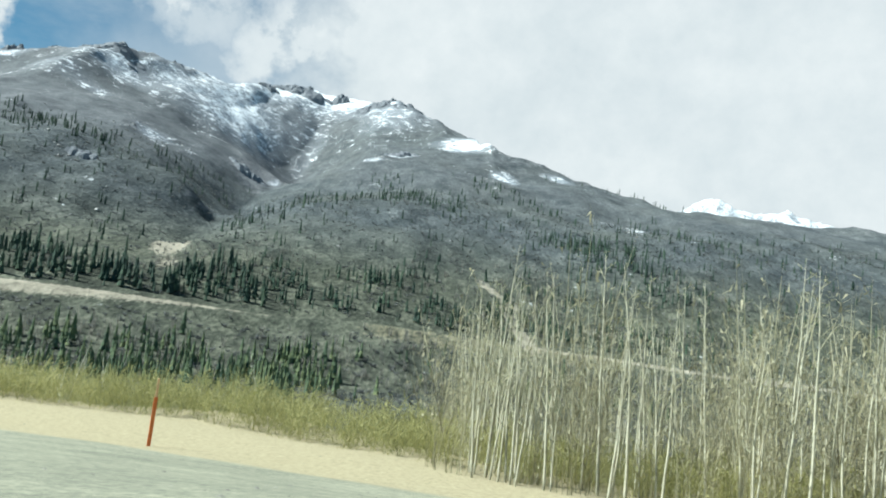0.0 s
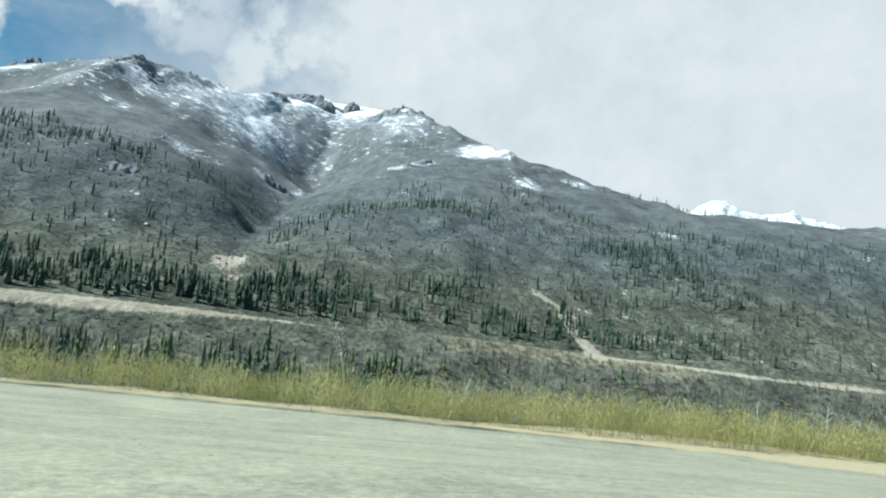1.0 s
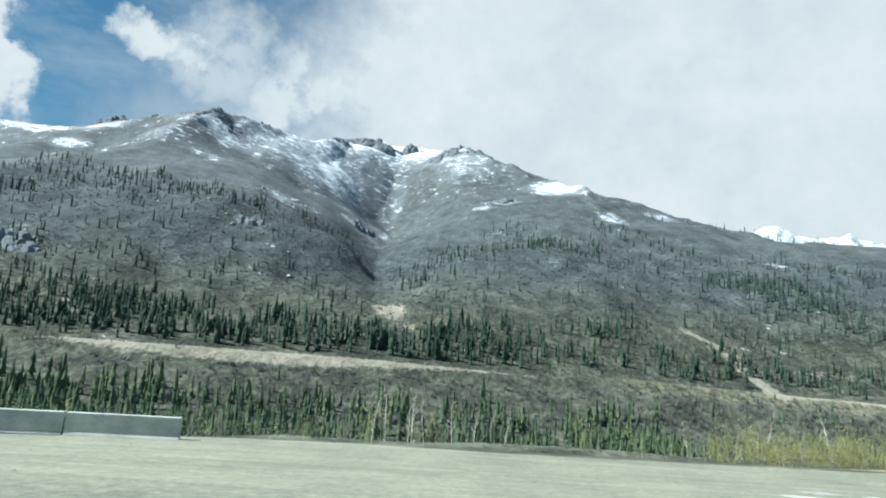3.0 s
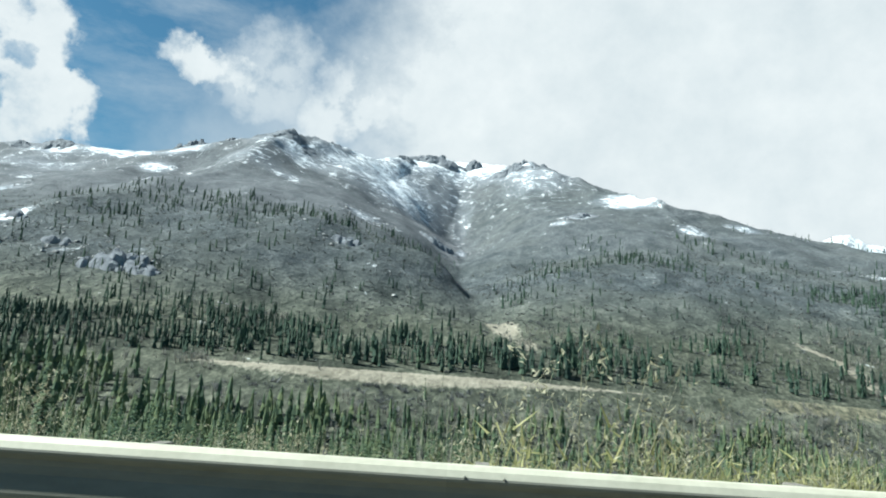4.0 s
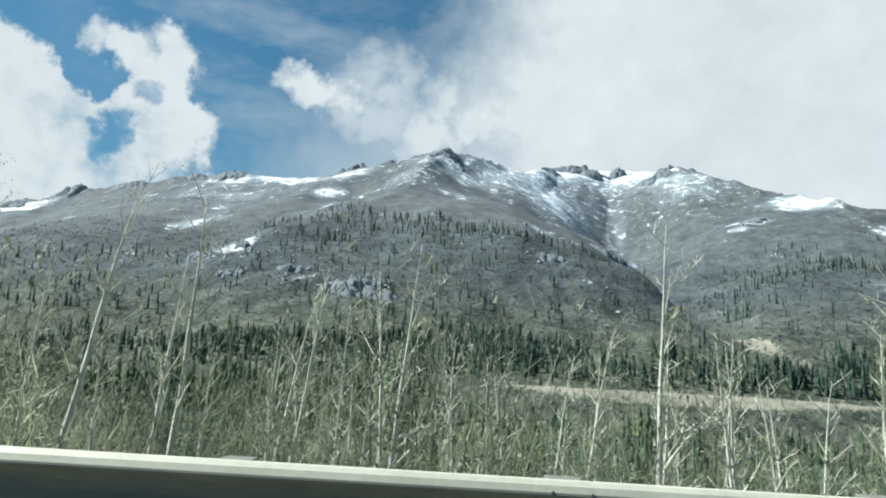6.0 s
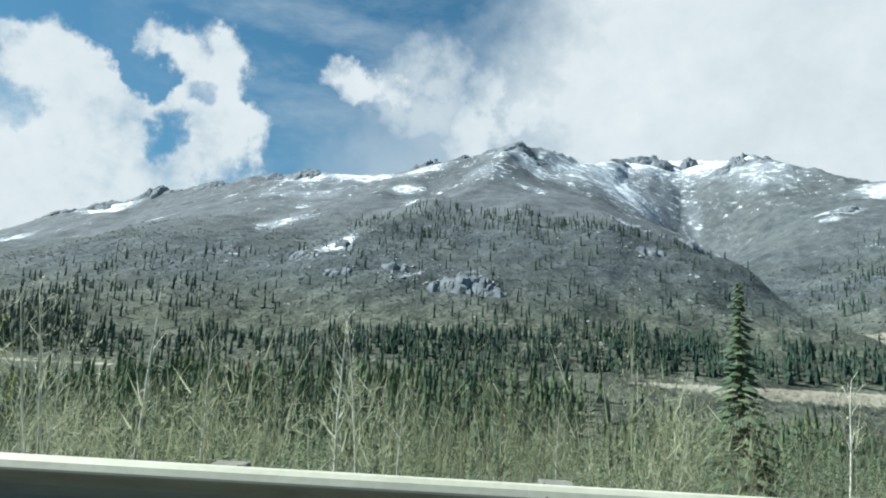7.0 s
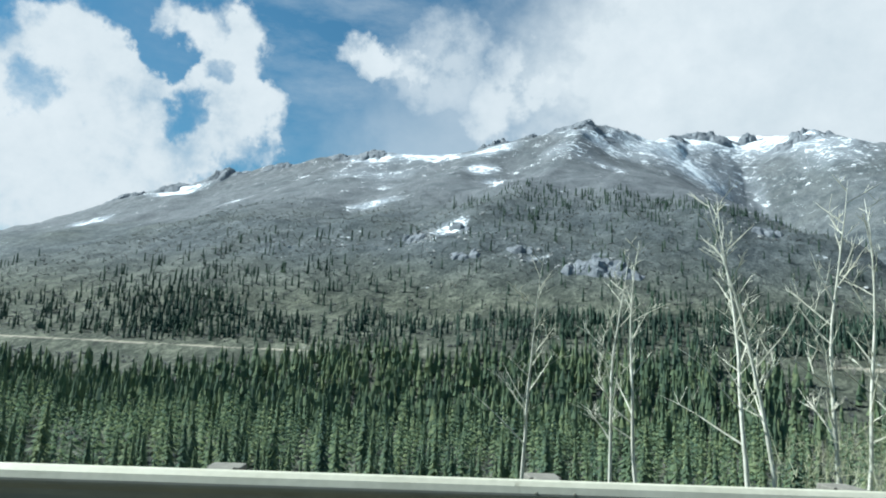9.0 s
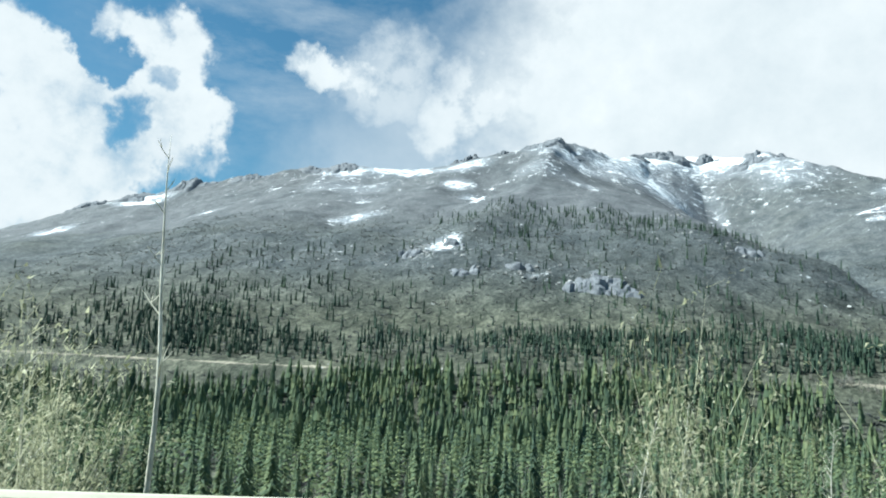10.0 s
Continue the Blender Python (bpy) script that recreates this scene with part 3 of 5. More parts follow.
def blob(x, y, cx, cy, rx, ry, turn=0.0):
    a = radians(turn)
    u, w = (x - cx) * math.cos(a) + (y - cy) * math.sin(a), -(x - cx) * math.sin(a) + (y - cy) * math.cos(a)
    return np.exp(-(u / rx) ** 2 - (w / ry) ** 2)


def covers(x, y, z):
    v, d, e = y - road_y(x), y - bench_y(x), lot_edge(x)
    ge = np.minimum(e + 0.1, np.interp(x, (-60, -26, -20, -10, 0, 4, 30), (30.0, 27.0, 22.5, 20.2, 17.6, 14.5, 6.0)))
    ge = ge + 2.2 * smooth_step(-152, -142, x) * smooth_step(-112, -122, x)
    gravel = (1 - smooth_step(ge - 2.0, ge + 1.6, v)) * smooth_step(-12, -10, v)
    bare = 0.86 * np.exp(-((d + 2) / 4.4) ** 2) * (0.62 + 0.38 * fbm(x, y, 90, 2, 3)) * (1 - 0.22 * smooth_step(-130, -70, x))
    bare = bare * (1 - 0.92 * smooth_step(-266, -284, x) * smooth_step(-508, -490, x)) + 0.5 * blob(x, d, -286, 0, 12, 5)
    bare = bare + 0.85 * smooth_step(-22, -6, d) * smooth_step(4, -4, d) * blob(x, 0 * y, -205, 0, 75, 1)
    bare = bare + 1.0 * blob(x, y, -166, 430, 11, 30, 10) + 0.55 * blob(x, y, -150, 385, 9, 18) + 0.85 * np.exp(-((x - np.interp(y, (398, 426, 457, 466, 479, 495), (48, 40, 37, 30, 23, 19))) / 5.5) ** 2) * smooth_step(384, 398, y) * smooth_step(502, 480, y) * (0.55 + 0.9 * vnoise(x, y, 7, 71)) + 0.75 * np.exp(-((d + 4.5 + 0.03 * (x - 48)) / 2.4) ** 2) * smooth_step(34, 52, x) * (0.7 + 0.5 * vnoise(x, y, 16, 73)) + 0.4 * blob(x, y, 0, 520, 9, 30, 15)
    bare = bare + 0.5 * blob(x, y, 90, 440, 45, 12) + 0.30 * np.exp(-((x - gully_x(y)) / 6.0) ** 2) * smooth_step(30, 300, d)
    s = np.clip(d / np.maximum(np.interp(x, CREST_X, CREST_Y) - bench_y(x), 60), 0, 1)
    snow = 0.13 * smooth_step(190, 320, z) + 0.10 * smooth_step(380, 470, z)
    bowl = smooth_step(1390, 1545, y + 0.5 * np.abs(x + 270)) * smooth_step(-440, -390, x) * smooth_step(-130, -190, x)
    snow = snow + 0.33 * bowl + 0.10 * blob(x, y, -300, 1350, 30, 70) + 0.36 * blob(x, y, -385, 1170, 84, 210, 12) + 0.15 * blob(x, y, -140, 1320, 60, 90) + 0.10 * blob(x, y, -262, 1150, 16, 190)
    for cx, cy, rx_, ry_, w in ((-500, 975, 52, 34, 0.26), (-520, 880, 50, 34, 0.12), (-640, 948, 30, 40, 0.28), (-627, 850, 24, 22, 0.30), (-567, 722, 11, 30, 0.40), (-600, 800, 15, 22, 0.36), (-537, 490, 15, 28, 0.40),
                                (-685, 650, 42, 20, 0.32), (-720, 740, 60, 50, 0.16), (-790, 850, 90, 70, 0.17), (-1173, 731, 30, 34, 0.42), (-1156, 880, 56, 34, 0.36), (-760, 968, 70, 24, 0.36), (-850, 950, 40, 24, 0.24),
                                (-950, 755, 44, 26, 0.22), (-335, 765, 26, 38, 0.30), (-456, 870, 30, 22, 0.14), (-94, 968, 24, 30, 0.50), (-112, 900, 20, 18, 0.26), (12, 1120, 46, 50, 0.46), (55, 925, 22, 22, 0.38),
                                (66, 862, 18, 15, 0.34), (129, 971, 28, 18, 0.32), (175, 706, 14, 22, 0.26), (-236, 915, 7, 30, 0.36), (-462, 1070, 40, 50, 0.16), (-412, 455, 8, 8, 0.26), (-455, 432, 12, 12, 0.22)):
        snow = snow + 1.15 * w * blob(x, y, cx, cy, rx_, ry_)
    snow = snow * smooth_step(20, 60, z)
    straw = smooth_step(ge - 2.5, ge + 2.5, v) * (1 - smooth_step(e + 6, e + 16, v)) * smooth_step(-40, -13, x) * smooth_step(60, 20, x) * 1.2 + 0.72 * np.exp(-((v - ge - 2.4) / 2.6) ** 2) * (0.55 + 0.45 * smooth_step(-118, -100, x))
    straw = straw * smooth_step(0.5, 2.0, v) + 0.46 * smooth_step(-38, -14, d) * smooth_step(2, -3, d) * smooth_step(-70, -30, x) * smooth_step(160, 90, x)
    rock = 0.32 * smooth_step(0.6, 1.0, s) + 0.20 * np.exp(-((x - gully_x(y) + 16) / 18.0) ** 2) * smooth_step(110, 220, d) * smooth_step(800, 600, d) + 0.25 * blob(x, y, -412, 432, 28, 20) + 0.2 * blob(x, y, -192, 430, 16, 24) + 0.2 * blob(x, y, -215, 590, 20, 34) + 0.5 * blob(x, y, -262, 900, 40, 90) + 0.35 * blob(x, y, -560, 480, 60, 50)
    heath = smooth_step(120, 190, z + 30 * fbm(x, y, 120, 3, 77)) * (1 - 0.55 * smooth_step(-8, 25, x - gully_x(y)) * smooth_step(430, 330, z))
    return (gravel, bare, snow), (straw, rock, heath)


cov, gro = covers(GX, GY, GZ)
put_layer(ground, "cover", *cov)
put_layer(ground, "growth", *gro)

# far snowy range behind the shoulder
rx, ry = np.meshgrid(np.linspace(900, 3600, 150), np.linspace(3000, 4300, 60))
rz = (1.19 - 0.0004 * np.abs(rx - 1470)) * (880 - np.abs(ry - 3750) * 1.1) * (0.88 + 0.2 * fbm(rx, ry, 500, 2, 61))  + 90 * fbm(rx, ry, 220, 5, 63)
rz = np.where((ry < 3020) | (rx < 930) | (rx > 3570), -60, rz)
rx, ry, rz = rx * 0.62, ry * 0.62, rz * 0.62
ri = np.arange(rx.size).reshape(rx.shape)
rq = np.stack([ri[:-1, :-1], ri[:-1, 1:], ri[1:, 1:], ri[1:, :-1]], -1).reshape(-1, 4)
far_range = joined("distant_mountain", np.stack([rx, ry, rz], -1).reshape(-1, 3), rq, M_GROUND, "distant snow-covered mountain range behind the ridge", "mountain", "structure", smooth=True)
put_layer(far_range, "cover", 0 * rx, 0 * rx, 0 * rx + 0.45)
put_layer(far_range, "growth", 0 * rx, 0 * rx + 0.4, 0 * rx + 1)

# highway
hx = np.arange(-700, 300, 4.0)
hw = np.array([-7.8, -7.6, -4, 0, 2.2, 3.3, 3.5])
hz = np.array([-0.25, 0.02, 0.04, 0.05, 0.04, 0.02, -0.25])
HX, HW = np.meshgrid(hx, hw)
HZ = road_z(HX) + hz[:, None]
hi = np.arange(HX.size).reshape(HX.shape)
hq = np.stack([hi[:-1, :-1], hi[:-1, 1:], hi[1:, 1:], hi[1:, :-1]], -1).reshape(-1, 4)
joined("road", np.stack([HX, HW + road_y(HX), HZ], -1).reshape(-1, 3), hq, M_ASPHALT, "worn grey asphalt highway running beside the gravel lot", "road", "structure", smooth=True)

# ---- forests and brush ----


def scatter(template_v, template_f, px, py, pz, height, girth, lean=0.05):
    """Copies of a unit plant, joined: place, height and girth for each."""
    n, k = len(px), len(template_v)
    a = rng.uniform(0, math.tau, n)
    ca, sa = np.cos(a)[:, None], np.sin(a)[:, None]
    tx, ty, tz = template_v[:, 0], template_v[:, 1], template_v[:, 2]
    lx, ly = rng.normal(0, lean, (n, 1)), rng.normal(0, lean, (n, 1))
    X = (tx * ca - ty * sa) * girth[:, None] + tz * height[:, None] * lx + px[:, None]
    Y = (tx * sa + ty * ca) * girth[:, None] + tz * height[:, None] * ly + py[:, None]
    Z = tz * height[:, None] + pz[:, None]
    V = np.stack([X, Y, Z], -1).reshape(-1, 3)
    F = (template_f[None] + (np.arange(n) * k)[:, None, None]).reshape(-1, template_f.shape[1])
    return V, F


def spruce_template(tiers, sides, seed):
    """A narrow unit spruce: drooping ragged skirts on a thin stem."""
    r = np.random.default_rng(seed)
    vs, fs = [], []
    for t in range(tiers):
        base = 0.04 + 0.90 * (t / tiers) ** 0.95
        top = min(base + 1.9 / tiers, 1.0)
        rad = (1 - base) ** 0.75 * r.uniform(0.78, 1.1)
        o = len(vs)
        vs.append((0, 0, top))
        for k in range(sides):
            a = math.tau * (k + 0.5 * (t % 2)) / sides + r.uniform(-0.25, 0.25)
            q = rad * (r.uniform(0.85, 1.12) if k % 2 == 0 else r.uniform(0.6, 0.8))
            vs.append((q * math.cos(a), q * math.sin(a), base + r.uniform(-0.02, 0.03)))
        for k in range(sides):
            fs.append((o, o + 1 + k, o + 1 + (k + 1) % sides))
    return np.array(vs), np.array(fs)


def spray_template(blades, seed, spread=0.9, width=0.07, seg=1, upright=0.6):
    """A unit shrub of thin stems splaying from the ground."""
    r = np.random.default_rng(seed)
    vs, fs = [], []
    for _ in range(blades):
        a, h = r.uniform(0, math.tau), r.uniform(0.45, 1.0)
        out = r.uniform(0.1, 1.0) * spread
        bx, by = r.normal(0, 0.18 * spread, 2)
        start = r.uniform(0, 0.45) * h if r.random() > upright else 0.0
        s0 = start / h
        p0 = np.array((bx + out * s0 * math.cos(a), by + out * s0 * math.sin(a), start))
        p1 = np.array((bx + out * math.cos(a), by + out * math.sin(a), h))
        c = r.uniform(0, math.tau)
        w = np.array((math.cos(c), math.sin(c), 0)) * width * r.uniform(0.6, 1.3)
        o = len(vs)
        if seg == 1:
            vs += [p0 - w, p0 + w, p1]
            fs += [(o, o + 1, o + 2)]
        else:
            m = p0 * 0.5 + p1 * 0.5 - np.array((math.cos(a), math.sin(a), 0)) * out * 0.12
            vs += [p0 - w, p0 + w, m - w * 0.7, m + w * 0.7, p1]
            fs += [(o, o + 1, o + 3), (o, o + 3, o + 2), (o + 2, o + 3, o + 4)]
    return np.array(vs), np.array(fs)


def sample(n, x0, x1, y0, y1, density):
    """Random places kept with the chance that density(x, y) gives."""
    x, y = rng.uniform(x0, x1, n), rng.uniform(y0, y1, n)
    keep = rng.random(n) < density(x, y)
    return x[keep], y[keep]


def forest(name, pts, h0, h1, slim, material, label, category, templates, lean=0.03, grow=None):
    px, py = pts
    pick = rng.integers(0, len(templates), len(px))
    VS, FS, o = [], [], 0
    for k, (tv, tf) in enumerate(templates):
        m = pick == k
        hgt = rng.uniform(h0, h1, m.sum()) * rng.uniform(0.75, 1.1, m.sum())
        if grow is not None:
            hgt = hgt * grow(px[m], py[m])
        V, F = scatter(tv, tf, px[m], py[m], land(px[m], py[m]) - 0.15, hgt, hgt * slim * rng.uniform(0.75, 1.3, m.sum()), lean)
        VS.append(V)
        FS.append(F + o)
        o += len(V)
    return joined(name, np.concatenate(VS), np.concatenate(FS), material, label, category)


# stands of spruce on the mountain side: place, half-widths, turn, closeness
GROVES = ((82, 426, 24, 9, 0, 1.0), (118, 437, 26, 10, 0, 0.7), (114, 572, 9, 26, 0, 0.9), (130, 530, 10, 20, 0, 0.9), (150, 500, 16, 14, 0, 0.8), (-38, 705, 36, 44, 0, 0.75), (56, 772, 48, 18, -48, 0.55), (-80, 800, 16, 20, 0, 0.5), (-158, 560, 16, 44, 10, 0.5), (-118, 610, 18, 60, 0, 0.22),
          (-12, 474, 11, 24, 0, 0.6), (108, 600, 34, 24, -20, 0.75), (128, 540, 34, 26, -20, 0.9), (67, 490, 20, 18, 0, 0.7), (235, 965, 80, 36, 0, 0.10),
          (-440, 634, 80, 30, -8, 0.55), (-500, 565, 50, 36, 0, 0.26), (-370, 628, 50, 22, 0, 0.42), (-690, 455, 46, 30, 20, 0.45), (-560, 482, 34, 18, 0, 0.3),
          (-605, 362, 90, 36, 10, 0.35), (-412, 420, 28, 16, 0, 0.6), (-196, 440, 14, 20, 0, 0.4), (170, 640, 70, 60, 0, 0.12))


def hill_trees(x, y):
    d, z = y - bench_y(x), land(x, y)
    patchy = 0.35 + 1.3 * smooth_step(-0.15, 0.35, fbm(x, y, 34, 3, 101))
    belt = smooth_step(4, 14, d) * (1 - smooth_step(48, 84, d + 18 * fbm(x, y, 45, 2, 103))) * (0.10 + 0.62 * smooth_step(30, -70, x)) * patchy
    lobe_w = smooth_step(-205, -240, x) * smooth_step(-560, -480, x) * (1 - smooth_step(148, 162, z + 10 * fbm(x, y, 50, 2, 7))) * 0.155 * patchy
    east = smooth_step(-175, -140, x) * (1 - smooth_step(120, 170, z)) * 0.055 * patchy
    west_far = smooth_step(-560, -640, x) * (1 - smooth_step(30, 95, z)) * 0.20 * patchy
    stands = 0.0
    for cx, cy, rx_, ry_, turn, close_ in GROVES:
        stands = stands + close_ * np.minimum(1, 1.5 * blob(x, y, cx, cy, rx_, ry_, turn))
    gul = 1 - np.exp(-((x - gully_x(y)) / 14.0) ** 2)
    scar = (1 - np.minimum(1, 1.6 * blob(x, y, -167, 432, 13, 26, 10))) * (1 - np.minimum(1, 1.6 * blob(x, y, 26, 458, 8, 36, 12)))
    return np.where(d > 3, np.clip(belt + lobe_w + east + west_far + stands * (0.55 + 0.45 * patchy), 0, 1) * gul * scar, 0)


def valley_trees(x, y):
    d, v = y - bench_y(x), y - road_y(x)
    west = smooth_step(-300, -345, x) * smooth_step(46, 60, v) * smooth_step(-4, -12, d + 36 * smooth_step(-500, -560, x))
    mid = smooth_step(-400, -330, x) * smooth_step(-34, -48, x) * smooth_step(-175, -150, d) * smooth_step(-46, -60, d + 8 * fbm(x, y, 25, 2, 115)) * (0.35 + 0.9 * (fbm(x, y, 40, 2, 111) > -0.05)) * (1 - 0.8 * blob(x, 0 * y, -84, 0, 7, 1))
    mid = mid + smooth_step(-298, -312, x) * smooth_step(-470, -430, x) * smooth_step(-60, -40, d) * smooth_step(-6, -14, d) * 0.6 + 0.02 * smooth_step(-60, -40, d) * smooth_step(-20, -30, d)
    east = 0.05 * smooth_step(-90, -30, x) * smooth_step(-20, -40, d) * smooth_step(-140, -120, d)
    return np.where((d < -3) & (v > 40), np.clip(west + mid + east, 0, 1), 0)


small_spruce = [spruce_template(4, 6, s) for s in range(3)]
large_spruce = [spruce_template(5, 6, s + 10) for s in range(4)]
forest("hillside_spruces", sample(40000, -1100, 420, 240, 1010, hill_trees), 4.2, 9.8, 0.135, M_FARSPRUCE, "scattered dark green spruces on the mountain slope", "trees", small_spruce)


def belt_trees(x, y):
    d = y - bench_y(x)
    wave = smooth_step(-0.25, 0.25, fbm(x, y, 40, 3, 143))
    scar = 1 - np.minimum(1, 1.8 * blob(x, y, -160, 405, 16, 30, 10))
    return np.where(d > 4, smooth_step(4, 12, d) * (1 - smooth_step(24 + 30 * wave, 40 + 55 * wave, d)) * (0.15 + 0.85 * wave) * smooth_step(110, 20, x) * (0.45 + 0.55 * smooth_step(-60, -150, x)) * smooth_step(-900, -760, x) * scar, 0)


forest("belt_spruces", sample(25000, -820, 130, 150, 560, belt_trees), 4.2, 8.6, 0.165, M_FARSPRUCE, "dense belt of green spruces along the foot of the mountain", "trees", small_spruce, grow=lambda x, y: 1 + 0.35 * smooth_step(-290, -230, x))


def bough_spruce(seed, n=210):
    """A unit spruce of single drooping boughs."""
    r = np.random.default_rng(seed)
    vs, fs = [], []
    for i in range(n):
        f = 0.03 + 0.96 * (i / n) ** 0.92
        a = i * 2.399 + r.uniform(-0.4, 0.4)
        reach = (1 - f) ** 0.95 * r.uniform(0.65, 1.15) * 1.12 + 0.035
        w, t = np.array((math.cos(a), math.sin(a), 0)), np.array((-math.sin(a), math.cos(a), 0))
        q, tip = np.array((0, 0, f + 0.02)), w * reach + np.array((0, 0, f - 0.045 * (0.4 + reach)))
        mid = w * reach * 0.55 + np.array((0, 0, f - 0.008))
        side = t * (0.07 + 0.16 * reach) * (1.0 if n > 100 else 1.6)
        o = len(vs)
        vs += [q, mid - side - np.array((0, 0, 0.016)), tip, mid + side - np.array((0, 0, 0.016)), mid]
        fs += [(o, o + 1, o + 4), (o + 1, o + 2, o + 4), (o + 2, o + 3, o + 4), (o + 3, o, o + 4)]
    return np.array(vs), np.array(fs)


def stature(x, y):
    """Spruces stand lower towards the gravel lot."""
    return 0.70 + 0.30 * smooth_step(-190, -270, x)


fine_spruce = [bough_spruce(s + 20, 150) for s in range(4)]
mid_spruce = [bough_spruce(s + 30, 30) for s in range(5)]
valley_xy = sample(23000, -900, 120, 0, 400, valley_trees)
close = (valley_xy[1] - road_y(valley_xy[0]) < 125) & (valley_xy[0] > -520)
forest("near_valley_spruces", (valley_xy[0][close], valley_xy[1][close]), 6.5, 15.0, 0.155, M_SPRUCE, "dark green spruce forest at the foot of the bank", "trees", fine_spruce, grow=stature)
mid = ~close & (valley_xy[1] - road_y(valley_xy[0]) < 215) & (valley_xy[0] > -600)
far = ~close & ~mid
forest("mid_valley_spruces", (valley_xy[0][mid], valley_xy[1][mid]), 6.5, 14.8, 0.16, M_SPRUCE, "green spruces in the middle of the valley forest", "trees", mid_spruce, grow=stature)
forest("valley_spruces", (valley_xy[0][far], valley_xy[1][far]), 6.5, 14.8, 0.165, M_SPRUCE, "dense dark green spruce forest on the valley floor", "trees", large_spruce, grow=stature)


def hill_brush(x, y):
    d, z = y - bench_y(x), land(x, y)
    return np.where(np.abs(d) > 5, (1 - smooth_step(130, 200, z)) * (0.35 + 0.65 * vnoise(x, y, 26, 5)) * smooth_step(40, 60, y - road_y(x)), 0)


def valley_brush(x, y):
    return np.where(y - bench_y(x) < -15, hill_brush(x, y), 0)


def mountain_brush(x, y):
    return np.where(y - bench_y(x) > 5, hill_brush(x, y), 0)


sprays = [spray_template(16, s, 0.95, 0.13) for s in range(4)]
forest("valley_brush", sample(25000, -900, 420, 30, 560, valley_brush), 1.2, 3.0, 0.95, M_BRUSH, "leafless grey-brown brush on the valley side", "brush", sprays)
forest("slope_brush", sample(23000, -900, 420, 200, 760, mountain_brush), 0.8, 2.0, 1.3, M_BRUSH, "leafless grey-brown brush on the mountain slope", "brush", sprays)


def pale_wood(x, y):
    d, v = y - bench_y(x), y - road_y(x)
    patch = smooth_step(0.0, 0.35, fbm(x, y, 55, 3, 131))
    below = smooth_step(-95, -70, d) * smooth_step(-6, -14, d) * smooth_step(-260, -200, x) * (1 + smooth_step(-60, -10, x))
    patch = np.maximum(patch, 0.5 * smooth_step(-60, -20, x) * smooth_step(0, -20, d))
    above = smooth_step(6, 20, d) * (1 - smooth_step(90, 150, d)) * 0.45
    hump = 1.6 * blob(x, d, -290, -4, 26, 7) + 0.5 * blob(x, d, -400, -2, 90, 6)
    return np.where(v > 45, np.clip(patch * np.clip(below + above, 0, 1) + hump, 0, 1), 0)


wood = [spray_template(34, s + 5, 0.75, 0.035) for s in range(3)]
forest("pale_leafless_wood", sample(15000, -520, 260, 150, 620, pale_wood), 3.0, 6.0, 0.36, M_PALEWOOD, "pale grey leafless birch and aspen wood", "trees", wood)


def edge_willows(x, y):
    v, e = y - road_y(x), lot_edge(x)
    return np.where((v > e + 1.5 + 2.5 * smooth_step(-25, -8, x)) & (x < 12), smooth_step(e + 11 + 5 * smooth_step(-45, -20, x), e + 4 + 5 * smooth_step(-45, -20, x), v) * (0.35 + 0.65 * np.maximum(vnoise(x, y, 9, 8), smooth_step(-45, -20, x))) * smooth_step(-156, -150, x) * (1 - 0.97 * smooth_step(-142, -140, x) * smooth_step(-100, -106, x)) * (np.hypot(x + 81.8, y - 40.0) > 1.6), 0)


def shrub_template(stems, twigs, seed, spread, width, buds=2, bud=0.014):
    """A unit thicket: curved stems from one root, each with short side twigs and small buds."""
    r = np.random.default_rng(seed)
    vs, fs = [], []

    def blade(p, q, w):
        c = r.uniform(0, math.tau)
        k = np.array((math.cos(c), math.sin(c), 0.0)) * w
        o = len(vs)
        vs.extend((p - k, p + k, q))
        fs.append((o, o + 1, o + 2))
    for _ in range(stems):
        a, h, out = r.uniform(0, math.tau), r.uniform(0.5, 0.92), spread * r.uniform(0.15, 1.0)
        w = np.array((math.cos(a), math.sin(a), 0.0))
        base = r.normal(0, 0.10, 3) * (1, 1, 0)
        pts = [base + w * out * f ** 1.4 + np.array((0, 0, h * f)) + r.normal(0, 0.02, 3) for f in (0, 0.35, 0.7, 1.0)]
        for p, q in zip(pts, pts[1:]):
            blade(p, q + (q - p) * 0.25, width)
        for _ in range(twigs):
            f = r.uniform(0.25, 1.05)
            p = base + w * out * f ** 1.4 + np.array((0, 0, h * f)) + r.normal(0, 0.015, 3)
            t = p + w * 0.05 + np.array((r.normal(0, 0.17), r.normal(0, 0.17), r.uniform(-0.03, 0.10)))
            blade(p, t, width * 0.55)
            for _ in range(buds):
                b = p + (t - p) * r.uniform(0.4, 1.1) + r.normal(0, 0.012, 3)
                blade(b, b + r.normal(0, bud * 2, 3) * (1, 1, 0.5), bud)
    return np.array(vs), np.array(fs)


near_spray = [shrub_template(8, 13, s + 40, 0.95, 0.0046, 3, 0.0075) for s in range(5)]
grove_spray = [shrub_template(12, 9, s + 80, 0.95, 0.0075, 1, 0.021) for s in range(4)]
low_spray = [shrub_template(9, 6, s + 60, 0.75, 0.009, 2, 0.020) for s in range(5)]


